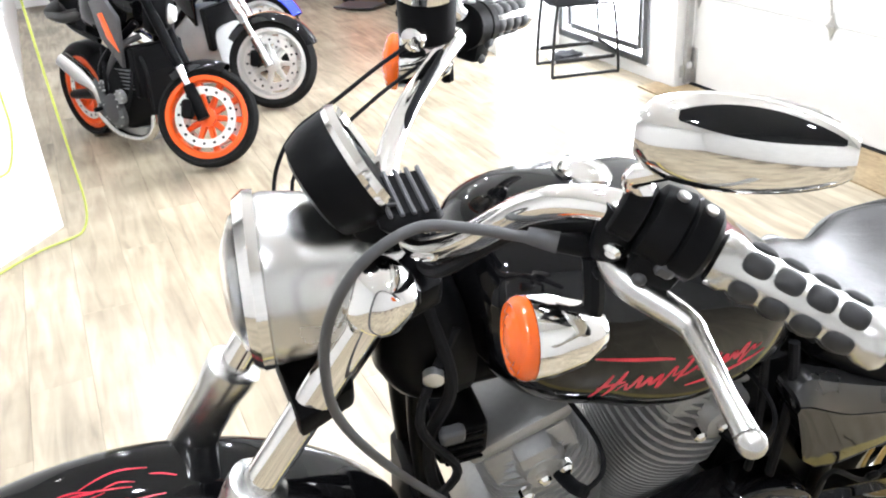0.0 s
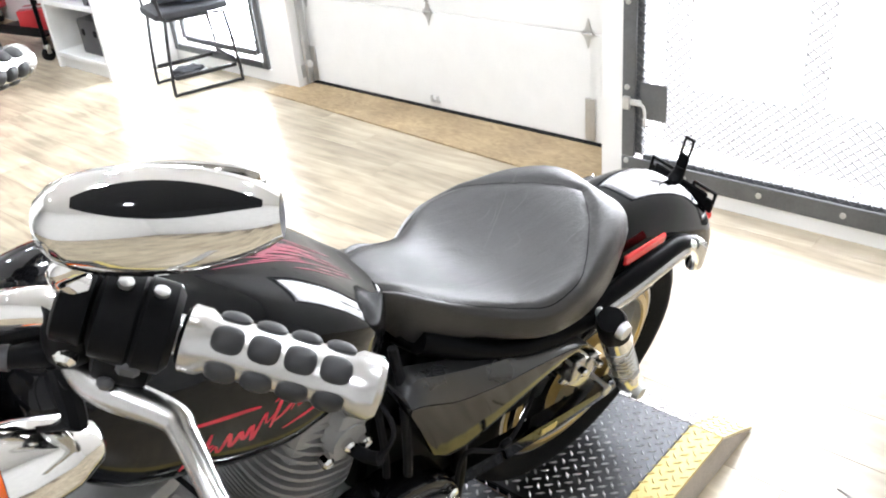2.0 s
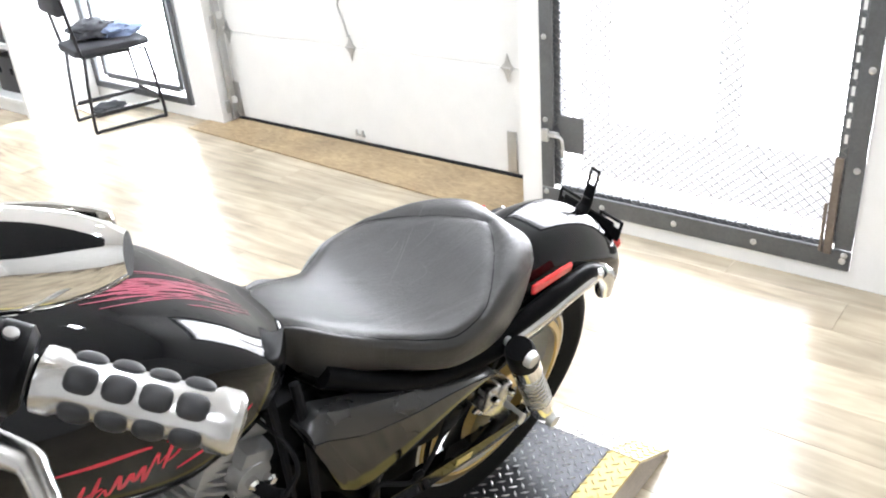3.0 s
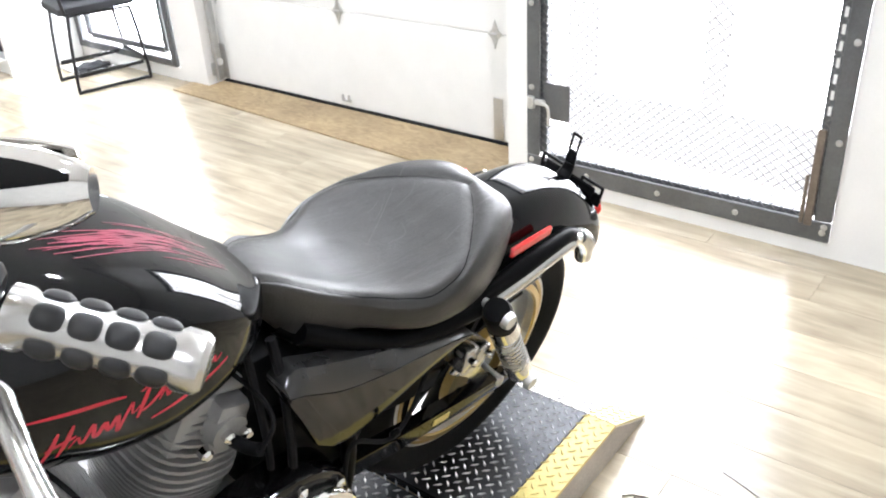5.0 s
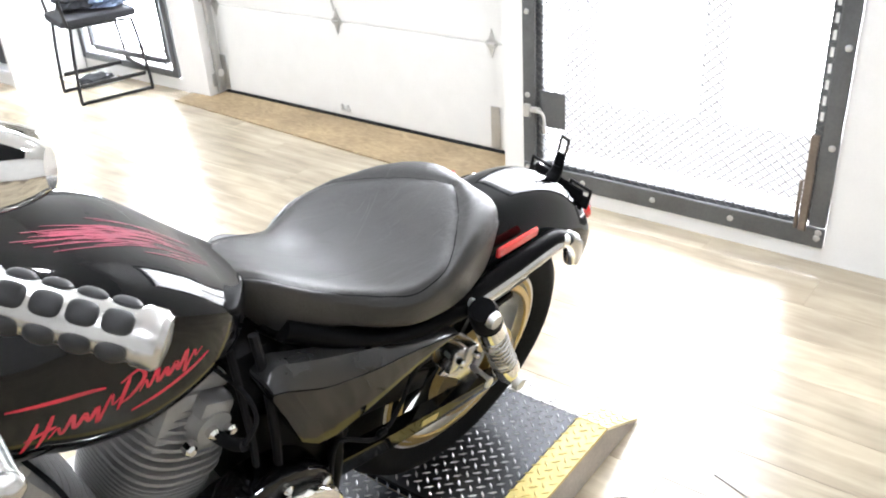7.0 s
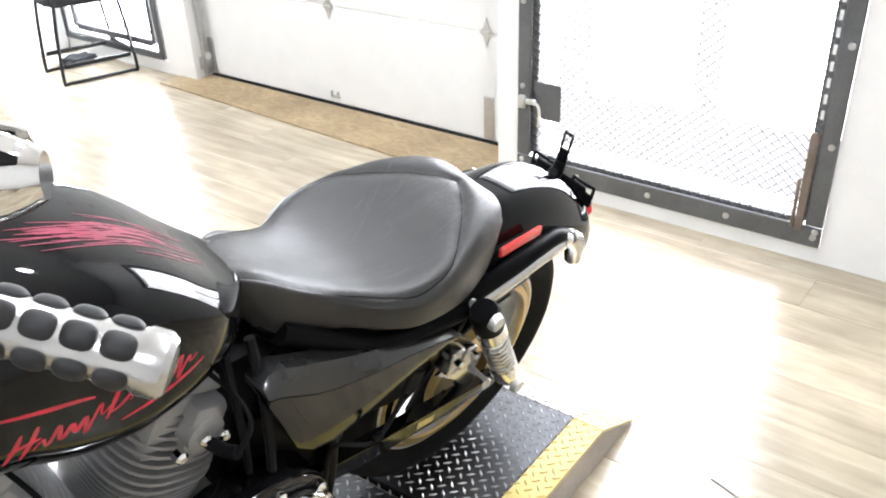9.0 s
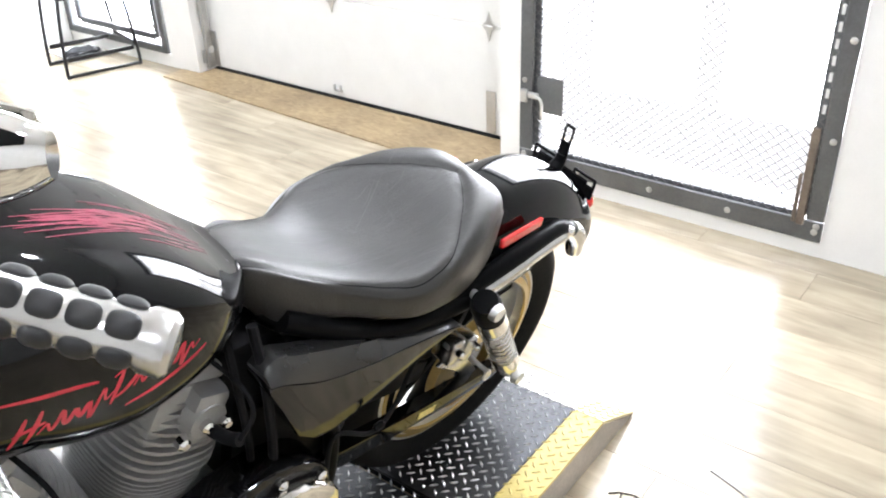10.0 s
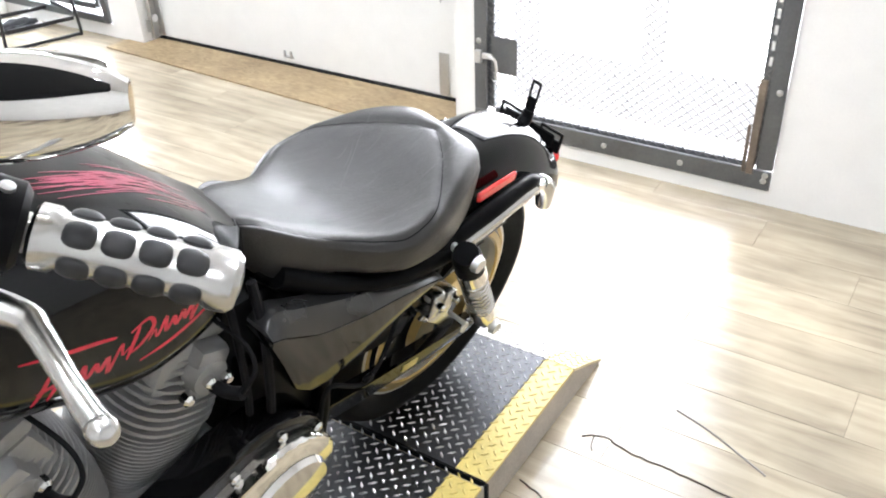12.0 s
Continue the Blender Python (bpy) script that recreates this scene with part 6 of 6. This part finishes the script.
def wire_cart(m, label, frame_mat, tray_mat):
    t = thing("tool_cart", label, "cart", "carts at the back", m)
    for sx in (-0.2, 0.2):
        for sy in (-0.3, 0.3):
            part("post", tubed([(sx, sy, 0.08), (sx, sy, 0.9)], 0.014, 10, smooth=False), frame_mat, t)
            castor(t, sx, sy)
    for z in (0.16, 0.5, 0.85):
        bm = boxed(0, 0, z, 0.42, 0.62, 0.016, 0.004)
        for sx in (-0.205, 0.205):
            box(bm, sx, 0, z + 0.03, 0.008, 0.62, 0.05, 0.002)
        part("tray", bm, tray_mat, t)
    return t


tool_cabinet(pose(0.55, 7.15, 0, 0, 0, 62), "red steel roller tool cabinet with chrome drawer pulls", RED_PAINT)
tool_cabinet(pose(1.20, 6.55, 0, 0, 0, 40), "red tool chest on castors beside the carts", RED_PAINT)
wire_cart(pose(0.98, 6.75, 0, 0, 0, 50), "grey steel shop cart loaded with red boxes", STEEL_DARK, GREY_PLASTIC)
wire_cart(pose(1.28, 5.22, 0, 0, 0, 10), "black two-tier service cart loaded with parts", BLACK_FRAME, BLACK_PLASTIC)
wire_cart(pose(0.10, 7.75, 0, 0, 0, 80), "black wire cart against the back wall", BLACK_FRAME, BLACK_PLASTIC)
jack = thing("floor_jack", "orange steel trolley with handle standing on its wheels", "trolley", m=pose(0.97, 6.12, 0, 0, 0, 40))
part("upright_frame", tubed([(0.05, -0.16, 0.06), (0.0, -0.16, 0.6), (-0.05, -0.14, 1.1), (-0.05, 0.14, 1.1), (0.0, 0.16, 0.6), (0.05, 0.16, 0.06)], 0.02, 10), ORANGE, jack)
part("back_plate", boxed(0.01, 0, 0.45, 0.02, 0.30, 0.62, 0.005), ORANGE, jack)
part("toe_plate", boxed(-0.10, 0, 0.03, 0.24, 0.36, 0.012, 0.003), STEEL_DARK, jack)
for sy in (-0.2, 0.2):
    part("wheel", lathed([(-0.025, 0.07), (-0.022, 0.09), (0.022, 0.09), (0.025, 0.07)], (0.08, sy, 0.09), (0, 1, 0), 22), TYRE, jack)
for k, (bx, by, bz, s) in enumerate([(0.98, 6.75, 0.51, 0.22), (1.28, 5.25, 0.51, 0.20), (1.25, 5.1, 0.17, 0.2), (1.0, 6.7, 0.17, 0.24)]):
    b = thing("carton", "small brown cardboard carton on a cart", "box", "cartons on the carts", pose(bx, by, bz, 0, 0, 50 if k % 2 == 0 else 12))
    part("box", boxed(0, 0, s * 0.35, s, s * 1.2, s * 0.7, 0.003), CARDBOARD if k % 2 else RED_PAINT, b)
    part("tape", boxed(0, 0, s * 0.7 + 0.001, s * 0.2, s * 1.2, 0.002, 0), WHITE_PLASTIC, b)


# ---- partition and cords at the near wall ----
P0, P1 = Vector((-1.652, 2.82, 0)), Vector((-2.75, 1.60, 0))
pd = (P1 - P0).normalized()
pn = Vector((pd.y, -pd.x, 0))
pb = bmesh.new()
rings(pb, [[p + Vector((0, 0, z)) for p in (P0, P1, P1 - pn * 0.04, P0 - pn * 0.04)] for z in (0.0, 2.6)])
panel = part("partition", pb, WALL)
tagged(panel, "white partition panel with a bright edge", "partition", kind="structure")
cord = thing("extension_cord", "yellow-green extension cord hanging and trailing on the floor", "cable")
part("cable", tubed([(-1.55, 2.72, 1.9), (-1.545, 2.72, 1.3), (-1.54, 2.72, 0.94), (-1.53, 2.72, 0.61), (-1.52, 2.72, 0.32), (-1.515, 2.71, 0.10), (-1.55, 2.67, 0.012), (-1.62, 2.62, 0.008), (-1.74, 2.56, 0.008), (-1.92, 2.40, 0.008), (-2.15, 2.18, 0.008)], 0.005, 8), CORD, cord)
part("cable", tubed([(-1.72, 2.70, 1.9), (-1.72, 2.69, 1.0), (-1.70, 2.69, 0.62), (-1.705, 2.68, 0.45), (-1.76, 2.62, 0.33), (-1.85, 2.55, 0.45), (-1.88, 2.52, 1.2)], 0.0045, 8), CORD, cord)
wire = thing("hanging_wire", "thin black wire looped on the white wall", "cable")
part("cable", tubed([(-1.71, 3.5, 1.4), (-1.71, 3.52, 0.85), (-1.71, 3.60, 0.72), (-1.71, 3.70, 0.80), (-1.71, 3.72, 1.4)], 0.004, 6), RUBBER_SEAL, wire)
part("cable", tubed([(-1.71, 3.62, 1.4), (-1.71, 3.63, 0.9), (-1.71, 3.62, 0.5)], 0.004, 6), RUBBER_SEAL, wire)


# ---- torn covering on the floor beside the lift ----
tear = thing("floor_tear", "dark torn edges in the worn floor covering", "floor crack")
for pts in ([(0.085, -0.40), (0.105, -0.425), (0.11, -0.455), (0.095, -0.50), (0.09, -0.56), (0.09, -0.62), (0.082, -0.70), (0.075, -0.80)], [(-0.11, -0.34), (-0.12, -0.375), (-0.135, -0.42)], [(0.105, -0.425), (0.075, -0.43), (0.055, -0.44)]):
    part("tear_line", tubed([(p.x + 0.006 * noise.noise(p * 45), p.y, 0.0015) for p in smooth_path([Vector((q[0], q[1], 0)) for q in pts], 5)], 0.0022, 5, smooth=False), CRACK_DARK, tear)
part("scratch", tubed([(0.285, -0.56, 0.0006), (0.25, -0.66, 0.0006), (0.18, -0.80, 0.0006)], 0.0028, 6), CRACK_SOFT, tear)


# ---- floor planks ----
PW, PL = 0.182, 1.22
plank_mesh = bpy.data.meshes.new("plank")
pb = boxed(0, 0, -0.003, PW - 0.0008, PL - 0.0008, 0.006, 0.0005)
pb.to_mesh(plank_mesh)
pb.free()
plank_mesh.materials.append(PLANK)
rng = random.Random(4)
col = 0
rest = []
x = -1.70 - 13 * PW
while x < 1.9:
    y = -3.12 + (col % 3) * PL / 3 + rng.uniform(-0.08, 0.08)
    while y < 8.4:
        if x > -3.2 and (x > -1.8 or y < 3.2) and (y > -1.2 or x > -0.3):
            p = new("plank", plank_mesh)
            p.parent = floor_base
            p.matrix_world = Matrix.Translation((x, y, 0)) if rng.random() < 0.5 else pose(x, y, 0, 0, 0, 180)
        elif y > -2.6:
            rest.append((x, y))
        y += PL
    x += PW
    col += 1
# the planks behind the camera, joined
vs, fs = [], []
for x, y in rest:
    if x < -1.9 and y > 2.9:
        continue
    k = len(vs)
    hw, hl = PW / 2 - 0.0008, PL / 2 - 0.0008
    vs += [(x + sx * hw, y + sy * hl, z) for z in (-0.006, 0.0) for sx, sy in ((-1, -1), (1, -1), (1, 1), (-1, 1))]
    fs += [tuple(k + q for q in f) for f in ((4, 5, 6, 7), (0, 1, 5, 4), (1, 2, 6, 5), (2, 3, 7, 6), (3, 0, 4, 7))]
me = bpy.data.meshes.new("planks")
me.from_pydata(vs, [], fs)
me.materials.append(PLANK)
more = new("planks", me)
more.parent = floor_base
tagged(more, "pale oak planks further off", kind="stuff")
